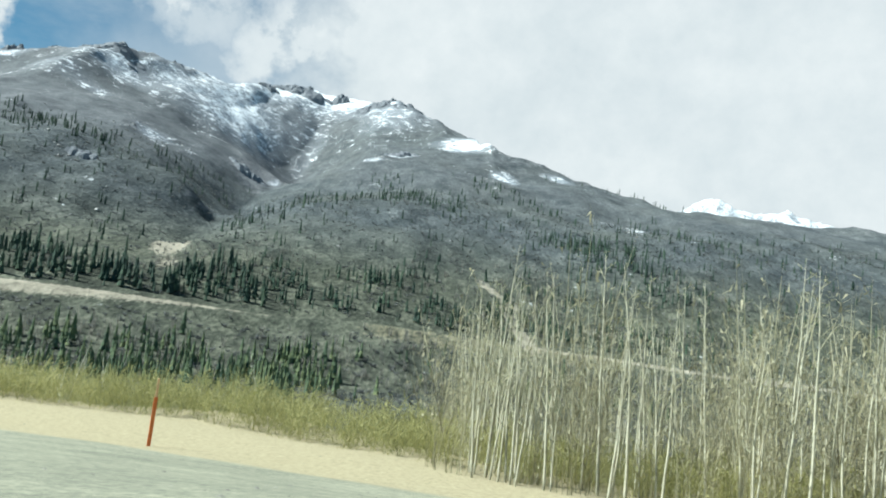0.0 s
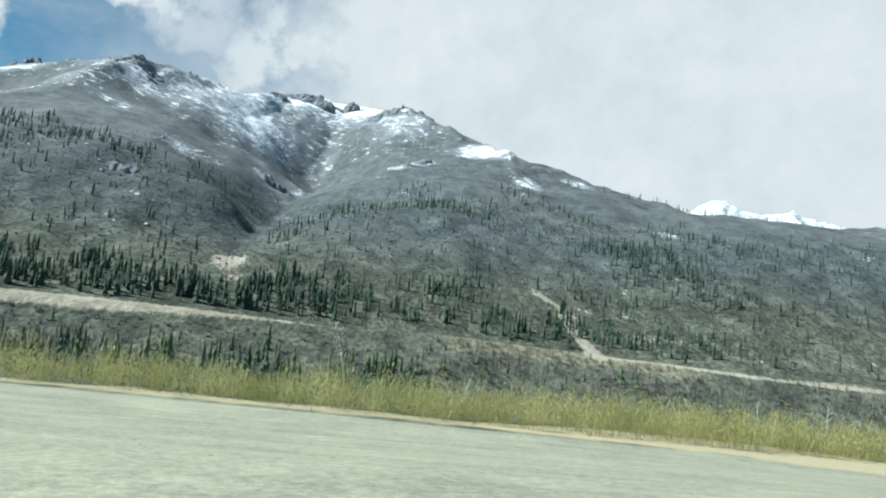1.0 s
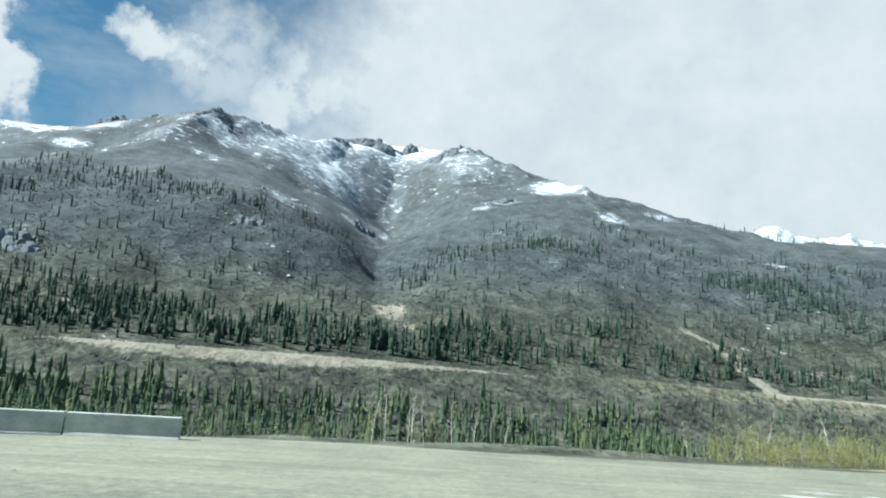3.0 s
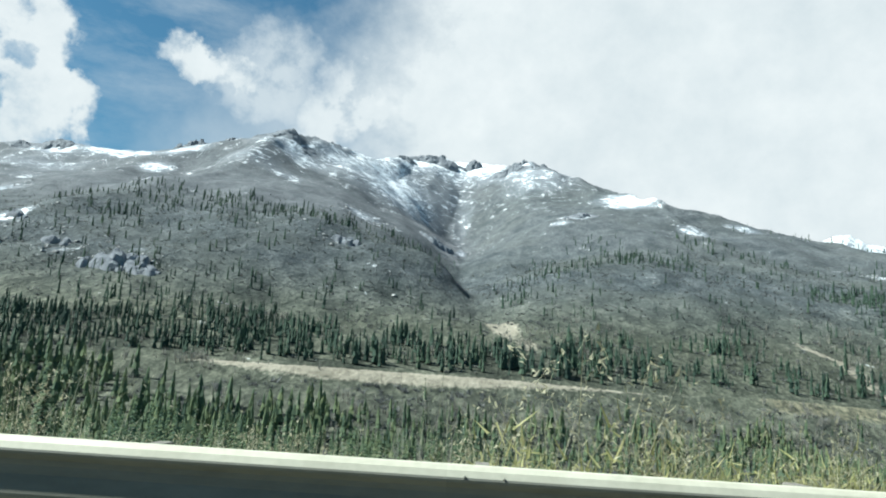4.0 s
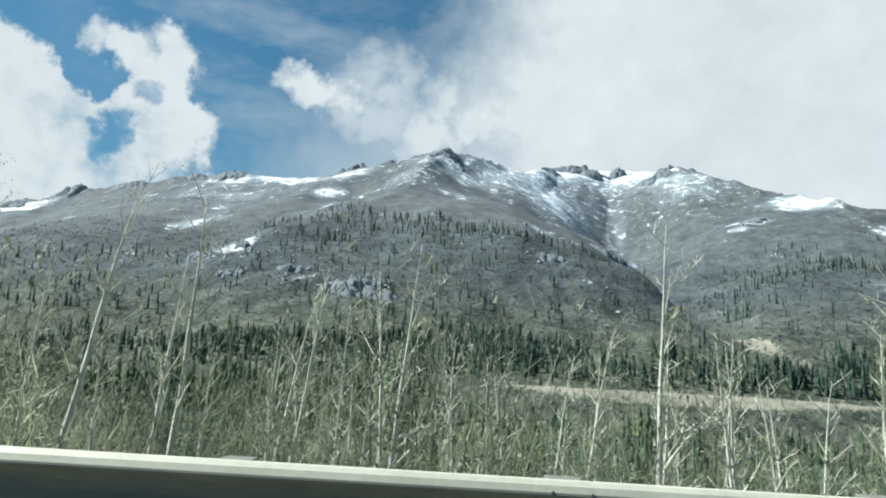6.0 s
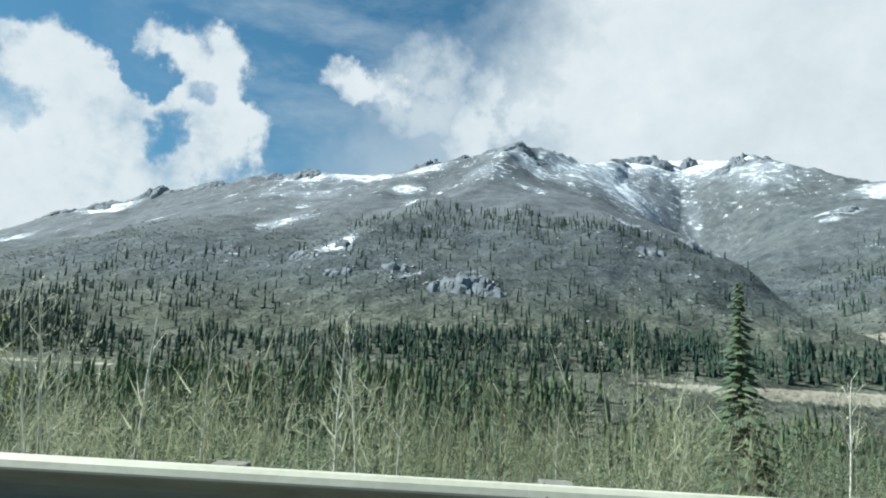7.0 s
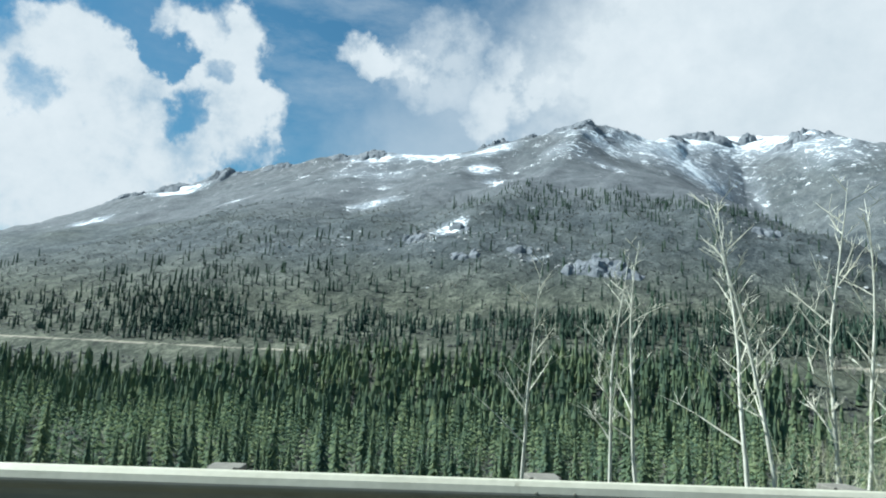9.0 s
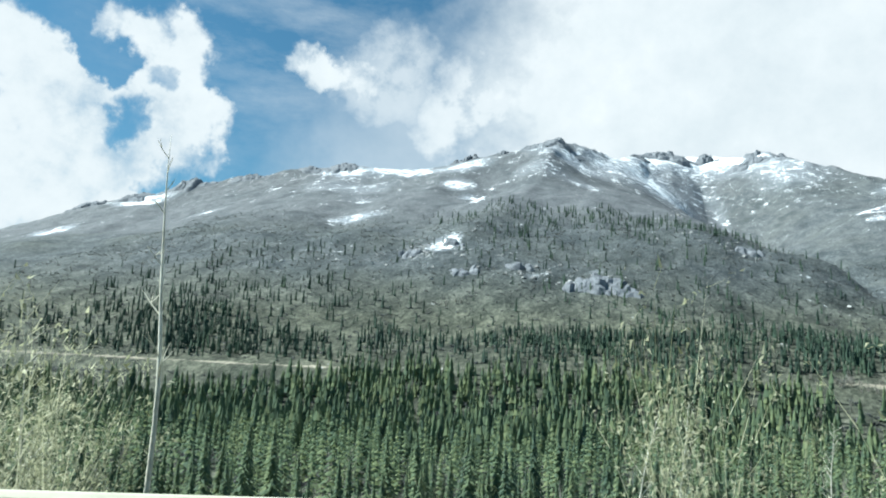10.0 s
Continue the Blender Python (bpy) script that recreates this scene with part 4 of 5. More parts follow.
def twig_dome(blades, stems, seed, width):
    """A unit low shrub: a dome of short crossing twigs over a few stems."""
    r = np.random.default_rng(seed)
    vs, fs = [], []
    for k in range(blades + stems):
        if k < stems:
            p = r.normal(0, 0.12, 3) * (1, 1, 0)
            q = p + np.array((r.normal(0, 0.4), r.normal(0, 0.4), r.uniform(0.6, 1.0)))
        else:
            a, f = r.uniform(0, math.tau), r.uniform(0.05, 1.0) ** 0.6
            out = math.sqrt(max(0.0, 1 - f * f)) * r.uniform(0.2, 1.0)
            p = np.array((out * math.cos(a), out * math.sin(a), f * r.uniform(0.7, 1.0)))
            q = p + r.normal(0, 0.115, 3) + np.array((0.08 * math.cos(a), 0.08 * math.sin(a), 0.06))
        c = r.uniform(0, math.tau)
        w = np.array((math.cos(c), math.sin(c), 0.3)) * width * (r.uniform(0.6, 1.4) if k >= stems else 0.45)
        o = len(vs)
        vs += [p - w, p + w, q]
        fs.append((o, o + 1, o + 2))
    return np.array(vs), np.array(fs)


fine_scrub = [twig_dome(130, 5, s + 320, 0.0065) for s in range(5)]
scrub = [twig_dome(76, 4, s + 300, 0.0115) for s in range(6)]
forest("willow_scrub", sample(30000, -155, 12, -5, 48, edge_willows), 0.9, 2.1, 0.62, M_WILLOW, "low straw-green willow scrub along the gravel lot", "shrubs", scrub)
forest("willow_shrubs", sample(10500, -155, 12, -5, 48, edge_willows), 1.1, 2.4, 0.6, M_WILLOW, "yellow-green budding willow shrubs along the gravel lot", "shrubs", low_spray, grow=lambda x, y: (1 - 0.62 * smooth_step(-66, -74, x) * smooth_step(-104, -92, x)) * (1 - 0.3 * smooth_step(-136, -142, x)))


def valley_aspens(x, y):
    d, v = y - bench_y(x), y - road_y(x)
    return np.where((v > 36) & (d < -20), 0.10 * smooth_step(-0.1, 0.3, fbm(x, y, 35, 3, 151)), 0)


forest("valley_aspens", sample(9000, -620, -60, 0, 300, valley_aspens), 5.0, 9.5, 0.24, M_PALEWOOD, "pale leafless aspens standing among the valley spruces", "trees", wood)


def verge_brush(x, y):
    v = y - road_y(x)
    return np.where((x < -146) & (v > 8.4), smooth_step(34, 24, v) * (0.25 + 0.75 * vnoise(x, y, 11, 18)) * (1 - 0.93 * smooth_step(-326, -336, x) * smooth_step(-425, -380, x)), 0)


forest("roadside_shrubs", sample(5200, -470, -146, -150, 30, lambda x, y: verge_brush(x, y) * 0.9 * (0.25 + 0.75 * smooth_step(-152, -164, x))), 2.4, 4.4, 0.42, M_TWIG, "grey and olive leafless shrubs behind the guardrail", "shrubs", near_spray, grow=lambda x, y: 1 + 0.12 * smooth_step(-204, -194, x))
forest("alder_thicket", sample(5600, -336, -236, -70, 10, lambda x, y: verge_brush(x, y) * smooth_step(-236, -252, x) * smooth_step(-336, -322, x)), 2.2, 3.9, 0.5, M_THICKET, "tall olive budding alder thicket behind the guardrail", "shrubs", near_spray, grow=lambda x, y: 1 + 0.26 * smooth_step(-327, -322, x) * smooth_step(-305, -312, x))
budding = [shrub_template(8, 13, s + 90, 0.8, 0.0052, 3, 0.010) for s in range(4)]

bushy = [shrub_template(9, 13, s + 95, 0.85, 0.006, 3, 0.016) for s in range(4)]


def late_shrubs(x, y):
    v = y - road_y(x)
    return np.where((v > 8.5) & (v < 23), (0.8 * smooth_step(0, 1.5, -375.5 - 0.57 * (v - 9.5) - x) + 0.8 * smooth_step(-364, -366, x) * smooth_step(-372.4, -371.2, x) * smooth_step(13, 11, v)) * (0.2 + 0.8 * vnoise(x, y, 4, 28)), 0)


forest("budding_shrubs", sample(2300, -400, -362, -90, -40, late_shrubs), 2.6, 4.4, 0.40, M_THICKET, "olive-green budding shrubs behind the guardrail", "shrubs", bushy, grow=lambda x, y: 1.18 - 0.36 * smooth_step(-376, -374, x))
bright_x = np.array([-300.2, -299.7, -300.6, -300.9, -299.9, -273.4, -273.9, -273.1, -288.0, -211.0, -230.5])
forest("yellow_willow_bushes", (bright_x, road_y(bright_x) + np.array([9.3, 9.6, 10.5, 9.1, 10.2, 9.4, 10.0, 9.8, 11.5, 11.0, 12.0])), 2.4, 3.4, 0.42, M_BRIGHT, "bright yellow-green budding willow bushes behind the guardrail", "shrubs", budding)
forest("beige_bushes", sample(1050, -196, -158, -12, 22, lambda x, y: np.where((y - road_y(x) > 9) & (y - road_y(x) < 21), 0.2 + 0.8 * vnoise(x, y, 5, 33), 0)), 2.4, 4.3, 0.42, M_GROVE, "pale beige budding birch bushes behind the guardrail", "shrubs", bushy, grow=lambda x, y: 1 - 0.18 * smooth_step(-182, -172, x))
forest("straw_shrubs", sample(700, -172, -142, 0, 30, lambda x, y: np.where((y - road_y(x) > lot_edge(x) + 0.7) & (y - road_y(x) < lot_edge(x) + 9), 0.25 + 0.75 * vnoise(x, y, 4, 37), 0)), 1.5, 3.0, 0.45, M_GROVE, "pale straw-coloured shrubs at the end of the gravel lot", "shrubs", bushy, grow=lambda x, y: 1 - 0.35 * smooth_step(-150, -158, x))
forest("verge_scrub", sample(7600, -334, -146, -75, 30, lambda x, y: np.where((y - road_y(x) > np.maximum(8.3, lot_edge(x) + 1)) & (y - road_y(x) < 19), 0.45 + 0.55 * vnoise(x, y, 5, 48), 0)), 1.3, 2.7, 0.6, M_THICKET, "low pale twiggy scrub on the road bank", "shrubs", fine_scrub, grow=lambda x, y: 1 - 0.5 * smooth_step(-176, -164, x))
forest("birch_undergrowth", sample(2600, -262, -160, -35, 25, lambda x, y: verge_brush(x, y) * smooth_step(-176, -186, x)), 2.6, 5.6, 0.34, M_UNDER, "grey-green twiggy undergrowth among the birches", "shrubs", grove_spray)
forest("grove_undergrowth", sample(920, 0, 40, 10, 48, lambda x, y: np.where(y - road_y(x) > lot_edge(x) + 1.2, 0.8, 0)), 4.6, 8.4, 0.25, M_GROVE, "beige twiggy undergrowth in the aspen grove", "shrubs", grove_spray)

# ---- rock outcrops on the ridge ----


def tor(x, y, w, h, seed):
    """A weathered outcrop: jagged knobs run together, highest in the middle, sunk in the slope."""
    r = random.Random(seed)
    nx_, ny_ = 40, 22
    u, q = np.meshgrid(np.linspace(-1, 1, nx_), np.linspace(-1, 1, ny_))
    jit = np.random.default_rng(seed)
    wx, wy = u * w * 0.66 + jit.normal(0, w * 0.006, u.shape), q * w * 0.36 + jit.normal(0, w * 0.006, u.shape) - w * 0.1
    rise = np.zeros(u.shape)
    for _ in range(max(8, int(w / 3))):
        a = max(-0.9, min(0.9, r.gauss(0, 0.42)))
        cx, cy = a * w * 0.58, r.gauss(0, 0.13) * w - w * 0.1
        size, tall_ = w * r.uniform(0.08, 0.17) + 1.5, h * (1 - abs(a)) ** 0.6 * r.uniform(0.5, 1.05) + 1.0
        turn, flat_ = r.uniform(0, math.pi), r.uniform(0.55, 1.0)
        du, dv = (wx - cx) * math.cos(turn) + (wy - cy) * math.sin(turn), ((wy - cy) * math.cos(turn) - (wx - cx) * math.sin(turn)) / flat_
        rise = np.maximum(rise, tall_ * np.clip(1.3 - ((np.abs(du) ** 1.4 + np.abs(dv) ** 1.4) ** (1 / 1.4) / size) ** 2.4, 0, 1))
    rise = rise * (0.85 + 0.5 * np.abs(fbm(wx + seed * 40, wy, 5, 3, 200 + seed))) + 0.9 * fbm(wx, wy, 4, 2, 300 + seed) * (rise > 0.3)
    z0 = float(land(x, y))
    edge = (np.abs(u) > 0.97) | (np.abs(q) > 0.93)
    zz = land(x + wx, y + wy) - z0 + rise - 0.9 - 2.0 * edge
    k = np.arange(u.size).reshape(u.shape)
    me = bpy.data.meshes.new("rock_outcrop")
    me.from_pydata(np.stack([wx, wy, zz], -1).reshape(-1, 3).tolist(), [], np.stack([k[:-1, :-1], k[:-1, 1:], k[1:, 1:], k[1:, :-1]], -1).reshape(-1, 4).tolist())
    me.materials.append(M_ROCK)
    ob = new("rock_outcrop", me)
    ob.matrix_basis = pose(x, y, z0, 0, 0, 0)
    return tagged(ob, "dark grey weathered rock outcrop on the mountain", "rock", "outcrops on the mountain")


for k, (x, y, w, h) in enumerate(((-522, 1036, 84, 7), (-556, 1028, 60, 6), (-648, 996, 26, 8), (-672, 994, 18, 6), (-600, 1010, 20, 5), (-352, 1490, 104, 15), (-404, 1420, 60, 7), (-272, 1512, 48, 18), (-196, 1440, 80, 11),
                                  (-165, 1540, 60, 17), (-120, 1494, 50, 9), (-858, 976, 56, 6), (-905, 968, 44, 4), (-1000, 948, 60, 6), (-1100, 923, 74, 9), (-1180, 905, 60, 6), (-1256, 885, 60, 7), (-485, 1150, 34, 7), (-412, 428, 40, 9), (-392, 424, 22, 6), (-532, 490, 20, 5), (-466, 448, 18, 4), (-262, 880, 46, 9), (-560, 470, 26, 5), (-84, 965, 40, 6), (-300, 560, 30, 5), (-500, 430, 24, 4))):
    tor(x, y, w, h, k + 3)



def boulder_places(x, y):
    total = 0.0
    for cx, cy, rx_, ry_, close_ in ((-537, 492, 26, 34, 0.6), (-455, 432, 28, 18, 0.6), (-500, 440, 40, 26, 0.35), (-412, 446, 34, 16, 0.7), (-330, 562, 34, 22, 0.6), (-296, 540, 18, 12, 0.4), (-345, 572, 24, 14, 0.4),
                                     (-567, 722, 14, 40, 0.5), (175, 706, 14, 26, 0.8), (-96, 955, 28, 40, 0.5), (-335, 765, 30, 44, 0.5), (-320, 385, 8, 8, 0.4), (-560, 470, 40, 26, 0.5), (-240, 505, 16, 30, 0.3),
                                     (-600, 440, 40, 30, 0.3), (30, 900, 40, 60, 0.15), (-230, 960, 20, 60, 0.3)):
        total = total + close_ * blob(x, y, cx, cy, rx_, ry_)
    return np.clip(total - 0.02, 0, 1) * (fbm(x, y, 14, 2, 171) > -0.1)


crag = np.array([(1, 0, 0), (0.3, 0.95, 0), (-0.8, 0.6, 0), (-0.9, -0.5, 0), (0.25, -0.95, 0), (0.62, 0.1, 0.7), (-0.2, 0.6, 0.85), (-0.35, -0.45, 0.75)])
crag_f = np.array([(0, 1, 5), (1, 6, 5), (1, 2, 6), (2, 3, 6), (3, 7, 6), (3, 4, 7), (4, 5, 7), (4, 0, 5), (5, 6, 7)])
bx, by = sample(26000, -700, 260, 380, 1020, boulder_places)
bh = 0.6 + 1.5 * rng.random(len(bx)) ** 2
BV, BF = scatter(crag, crag_f, bx, by, land(bx, by) - 0.25, bh, bh * rng.uniform(0.6, 1.3, len(bx)), 0.2)
joined("boulders", BV, BF, M_BOULDER, "pale grey boulders strewn over the mountain slope", "rocks")

# ---- single trees ----


def limb(bm, start, way, length, radius, depth, r, tips, sides=4, droop=0.0):
    """A crooked tapering limb with smaller limbs on it."""
    pts, rad, p, w = [Vector(start)], [radius], Vector(start), Vector(way).normalized()
    n = 3 if depth > 1 else 2
    for k in range(n):
        w = (w + Vector((r.uniform(-1, 1), r.uniform(-1, 1), r.uniform(-0.5, 0.9) - droop)) * 0.16).normalized()
        p = p + w * length / n
        pts.append(p.copy())
        rad.append(radius * (1 - (k + 1) / n) ** 0.8 + 0.003)
    tube(bm, pts, rad, sides)
    tips.append(p.copy())
    if depth > 0:
        for _ in range(r.randint(2, 4) if depth > 1 else 2):
            k = r.randint(1, n - 1)
            a = r.uniform(0, math.tau)
            side = Vector((math.cos(a), math.sin(a), r.uniform(0.1, 0.9))).normalized()
            limb(bm, pts[k], (w * 0.55 + side).normalized(), length * r.uniform(0.32, 0.6), rad[k] * 0.55, depth - 1, r, tips, 3, droop)


def bare_tree(seed, height, girth, first, limbs, reach, buds, name, label, wobble=0.07, depth=2):
    """A leafless tree: pale trunk, forked branches, catkins at the twig ends."""
    r = random.Random(seed)
    root = empty(name, 0, 0, 0)
    bm, pts, rad = bmesh.new(), [], []
    p, w, n = Vector((0, 0, -0.4)), Vector((r.uniform(-.05, .05), r.uniform(-.05, .05), 1)), 10
    for k in range(n + 1):
        pts.append(p.copy())
        rad.append(girth * (1 - 0.93 * (k / n) ** 1.35))
        w = (w + Vector((r.uniform(-1, 1), r.uniform(-1, 1), 0)) * wobble)
        w.z = 1
        p = p + w.normalized() * (height + 0.4) / n
    tube(bm, pts, rad, 6)
    part("trunk", bm, M_ASPEN if name == "aspen" else M_BARK, root, smooth=True)
    bm, tips = bmesh.new(), []
    for i in range(limbs):
        f = first + (1 - first) * ((i + r.random()) / limbs) ** 0.9
        f = min(f, 0.97)
        k = f * n
        a, b = pts[int(k)], pts[min(int(k) + 1, n)]
        q = a.lerp(b, k - int(k))
        az = r.uniform(0, math.tau)
        way = Vector((math.cos(az), math.sin(az), r.uniform(0.5, 1.6)))
        limb(bm, q, way, reach * height * (1.15 - 0.75 * f) * r.uniform(0.6, 1.15), max(girth * (1.05 - f) * 0.62, 0.011), min(depth, 2 if f < 0.85 else 1), r, tips)
    part("crown", bm, M_LIMB if name == "aspen" else M_BIRCHLIMB, root)
    if buds:
        bm = bmesh.new()
        for t in tips:
            for _ in range(buds):
                q = t + Vector((r.gauss(0, .09), r.gauss(0, .09), r.gauss(-.02, .09)))
                s = r.uniform(0.018, 0.035)
                d = Vector((r.uniform(-1, 1), r.uniform(-1, 1), r.uniform(-1, .4))).normalized()
                e = d.orthogonal().normalized() * s * 0.5
                bm.faces.new([bm.verts.new(v) for v in (q - e, q + e, q + d * s * 2)])
        tagged(part("foliage", bm, M_BUDS, root), kind="stuff")
    return tagged(root, label, "tree", "trees behind the road edge")


def stand(root, places):
    """Copies a tree to (x, y, scale, turn) places; the first place takes the tree itself."""
    for i, (x, y, s, turn) in enumerate(places):
        m = pose(x, y, float(land(x, y)) - 0.05, random.uniform(-2, 2), random.uniform(-2, 2), turn) @ Matrix.Scale(s, 4)
        if i == 0:
            root.matrix_basis = m
        else:
            copy_thing(root, m)


ASPEN = "slender pale-barked leafless aspen behind the road edge"
BIRCH = "crooked pale leafless birch with budding twigs"
aspens = [bare_tree(100 + k, 8.5, 0.060, 0.35, 10, 0.15, 2, "aspen", ASPEN, 0.045, 1) for k in range(5)]
birches = [bare_tree(200 + k, 7.0, 0.080, 0.28, 11, 0.30, 3, "birch", BIRCH, 0.045) for k in range(5)]
random.seed(5)
spots = []
for k in range(270):   # the aspen grove beside the lot's mouth
    x = 1.2 + 38 * random.random() ** 1.5
    spots.append((x, float(road_y(x) + lot_edge(x)) + random.uniform(1.2, 15), random.uniform(0.66, 0.94), random.uniform(0, 360)))
for k, a in enumerate(aspens):
    stand(a, spots[k::5])
spots = []
for x0, x1, n, near, far in ((-200, -160, 12, 13, 24), (-216, -172, 44, 10, 17), (-248, -188, 140, 11, 24), (-242, -196, 34, 10, 15), (-300, -246, 50, 9.5, 22), (-329, -300, 36, 9, 20), (-440, -388, 14, 9, 18)):
    for k in range(n):
        x = random.uniform(x0, x1)
        spots.append((x, float(road_y(x)) + random.uniform(near, far), random.uniform(0.66, 1.02) * (0.76 if -330 < x < -252 else 0.60 if x > -184 else 0.85 if x > -206 else 1.0), random.uniform(0, 360)))
snag_at = [(x, y, k * (1.0 if x > -198 else 1.05), random.uniform(0, 360)) for x, y, k in ((-340.2, -41.4, 0.86), (-338.1, -40.6, 0.88), (-337.4, -40.4, 0.9), (-334.9, -43.8, 0.95), (-334.3, -43.6, 1.0), (-333.2, -43.1, 1.02), (-332.6, -42.4, 0.98), (-331.8, -42.8, 0.92), (-362.4, -52.1, 0.72), (-361.4, -51.8, 0.74), (-360.7, -51.5, 0.6), (-360.0, -51.3, 0.72), (-359.5, -51.2, 0.72), (-359.2, -51.0, 0.55), (-357.9, -50.6, 0.72), (-357.3, -50.4, 0.68), (-371.0, -56.2, 0.5), (-366.0, -54.0, 0.42), (-383.0, -63.5, 0.7), (-370.0, -60.0, 0.4))]
random.shuffle(spots)
for k, b in enumerate(birches):
    stand(b, spots[k::5])
snags = [bare_tree(240 + k, 7.0, 0.056, 0.22, 15, 0.24, 0, "birch", "white-barked forked leafless birch behind the guardrail", 0.075) for k in range(4)]
for k, b in enumerate(snags):
    stand(b, snag_at[k::4])
young = [bare_tree(270 + k, 6.0, 0.036, 0.12, 20, 0.26, 5, "birch", "young bushy birch with pale twigs and opening buds", 0.06) for k in range(3)]
young_at = [(-180.0, 3.6, 0.95), (-177.6, 4.2, 1.10), (-177.4, 6.4, 1.0), (-174.9, 6.9, 0.8), (-180.5, 2.4, 0.75), (-172.6, 5.2, 0.7), (-183.6, 3.0, 0.85), (-169.0, 8.2, 0.62), (-186.4, 1.8, 0.8), (-166.0, 9.0, 0.6)]
for k, b in enumerate(young):
    stand(b, [(x, y, q, random.uniform(0, 360)) for x, y, q in young_at[k::3]])
tall = bare_tree(260, 4.9 - float(land(-378.7, -65.2)), 0.055, 0.35, 9, 0.12, 0, "birch", "tall thin half-dead birch behind the guardrail", 0.05, 1)
tall.matrix_basis = pose(-378.7, -65.2, float(land(-378.7, -65.2)) - 0.05, 0, 2, 40)
spots = []
for k in range(44):   # pale alders among the willows along the lot
    x = random.uniform(-120, -5)
    spots.append((x, float(road_y(x) + lot_edge(x)) + random.uniform(4, 15), random.uniform(0.45, 0.72), random.uniform(0, 360)))
alder = [bare_tree(300 + k, 7.0, 0.07, 0.2, 15, 0.26, 0, "alder", "pale grey leafless alder among willow shrubs") for k in range(2)]
for k, b in enumerate(alder):
    stand(b, spots[k::2])


def spruce(seed, x, y, top):
    """A single spruce: stem and ragged drooping boughs."""
    r = random.Random(seed)
    z = float(land(x, y)) - 0.1
    h = top - z
    root = empty("spruce", x, y, z)
    part("trunk", tube(bmesh.new(), [(0, 0, 0), (0, 0, h * 0.6), (0, 0, h * 0.98)], [0.13, 0.08, 0.015], 6), M_WOOD, root)
    bm = bmesh.new()
    n = int(h * 26)
    for i in range(n):
        f = 0.08 + 0.91 * (i / n)
        a = i * 2.399 + r.uniform(-.3, .3)
        reach = 1.15 * (1 - f) ** 0.8 * r.uniform(0.6, 1.15) + 0.08
        w = Vector((math.cos(a), math.sin(a), 0))
        side = Vector((-w.y, w.x, 0)) * (0.10 + 0.16 * reach)
        q = Vector((0, 0, f * h))
        tip = q + w * reach + Vector((0, 0, -0.30 * reach))
        mid = q + w * reach * 0.55 + Vector((0, 0, -0.06 * reach))
        v = [bm.verts.new(p) for p in (q, mid - side - Vector((0, 0, .10)), tip, mid + side - Vector((0, 0, .10)), mid)]
        for tri in ((0, 1, 4), (1, 2, 4), (2, 3, 4), (3, 0, 4)):
            bm.faces.new([v[k] for k in tri])
    part("crown", bm, M_SPRUCE, root)
    return tagged(root, "single dark green spruce among bare shrubs", "tree", "single spruces")


for k, (x, y, top) in enumerate(((-304, -17, 4.1), (-263.8, -9.6, 3.5), (-181, 25, 1.2), (-174, 26, -0.4), (-206, 10, 4.0), (-205, 18, 4.6), (-236, 3, 1.6))):
    spruce(500 + k, x, y, top)

# ---- guardrail ----
RAIL_OFF = 4.3


def rail_place(x):
    """Point of the rail's top line and the road's direction abreast of x."""
    m = float(np.polyval(np.polyder(ROAD_Y), np.clip(x / 100, -3.7, 0))) / 100
    n = math.hypot(1, m)
    drop = float(np.interp(x, (-376, -372, -369, -365, -358, -354.5, -351, -346, -339, -335, -318, -300, -283, -265, -210, -191, -172, -150), (0.575, 0.595, 0.655, 0.66, 0.65, 0.665, 0.73, 0.70, 0.63, 0.615, 0.565, 0.54, 0.485, 0.485, 0.365, 0.385, 0.39, 0.38)))
    return Vector((x - RAIL_OFF * m / n, float(road_y(x)) + RAIL_OFF / n, float(road_z(x)) + 1.3 - drop)), m


W_FACE = ((-0.079, -0.066), (-0.084, -0.078), (-0.079, -0.094), (-0.040, -0.126), (-0.034, -0.156),
          (-0.040, -0.205), (-0.074, -0.285), (-0.078, -0.305), (-0.074, -0.325), (-0.030, -0.380), (0.0, -0.396))
CAP = ((0.0, 0.0), (-0.030, -0.006), (-0.060, -0.030), (-0.079, -0.066), (-0.074, -0.070), (-0.054, -0.036), (-0.028, -0.012), (0.0, -0.006))
W_OUTLINE = list(W_FACE) + [(y + 0.006, z) for y, z in reversed(W_FACE)]
guardrail = empty("guardrail", -150, -4, -2.2)
tagged(guardrail, "galvanised steel guardrail on posts along the highway", "guardrail")
inv = guardrail.matrix_basis.inverted()
SEC = 3.81
# dark face and pale top edge carry the rail's shade and sunlight as colour
beam_me = finish("beam", profile_sweep(bmesh.new(), W_OUTLINE, -0.02, SEC + 0.03), M_SHADERAIL)
cap_me = finish("top_edge", profile_sweep(bmesh.new(), CAP, -0.02, SEC + 0.03), M_LITRAIL)
bolt_bm = bmesh.new()
for bx in (0.10, 0.32):
    for by, bz in ((-0.079, -0.064), (-0.060, -0.212)):
        bmesh.ops.create_uvsphere(bolt_bm, u_segments=6, v_segments=4, radius=0.010, matrix=Matrix.Translation((bx, by, bz)))
bolt_me = finish("bolts", bolt_bm, M_SHADERAIL)
post_me = finish("post", box(bmesh.new(), -0.10, 0.10, 0.19, 0.38, -1.6, -0.014, 0.010), M_POST)
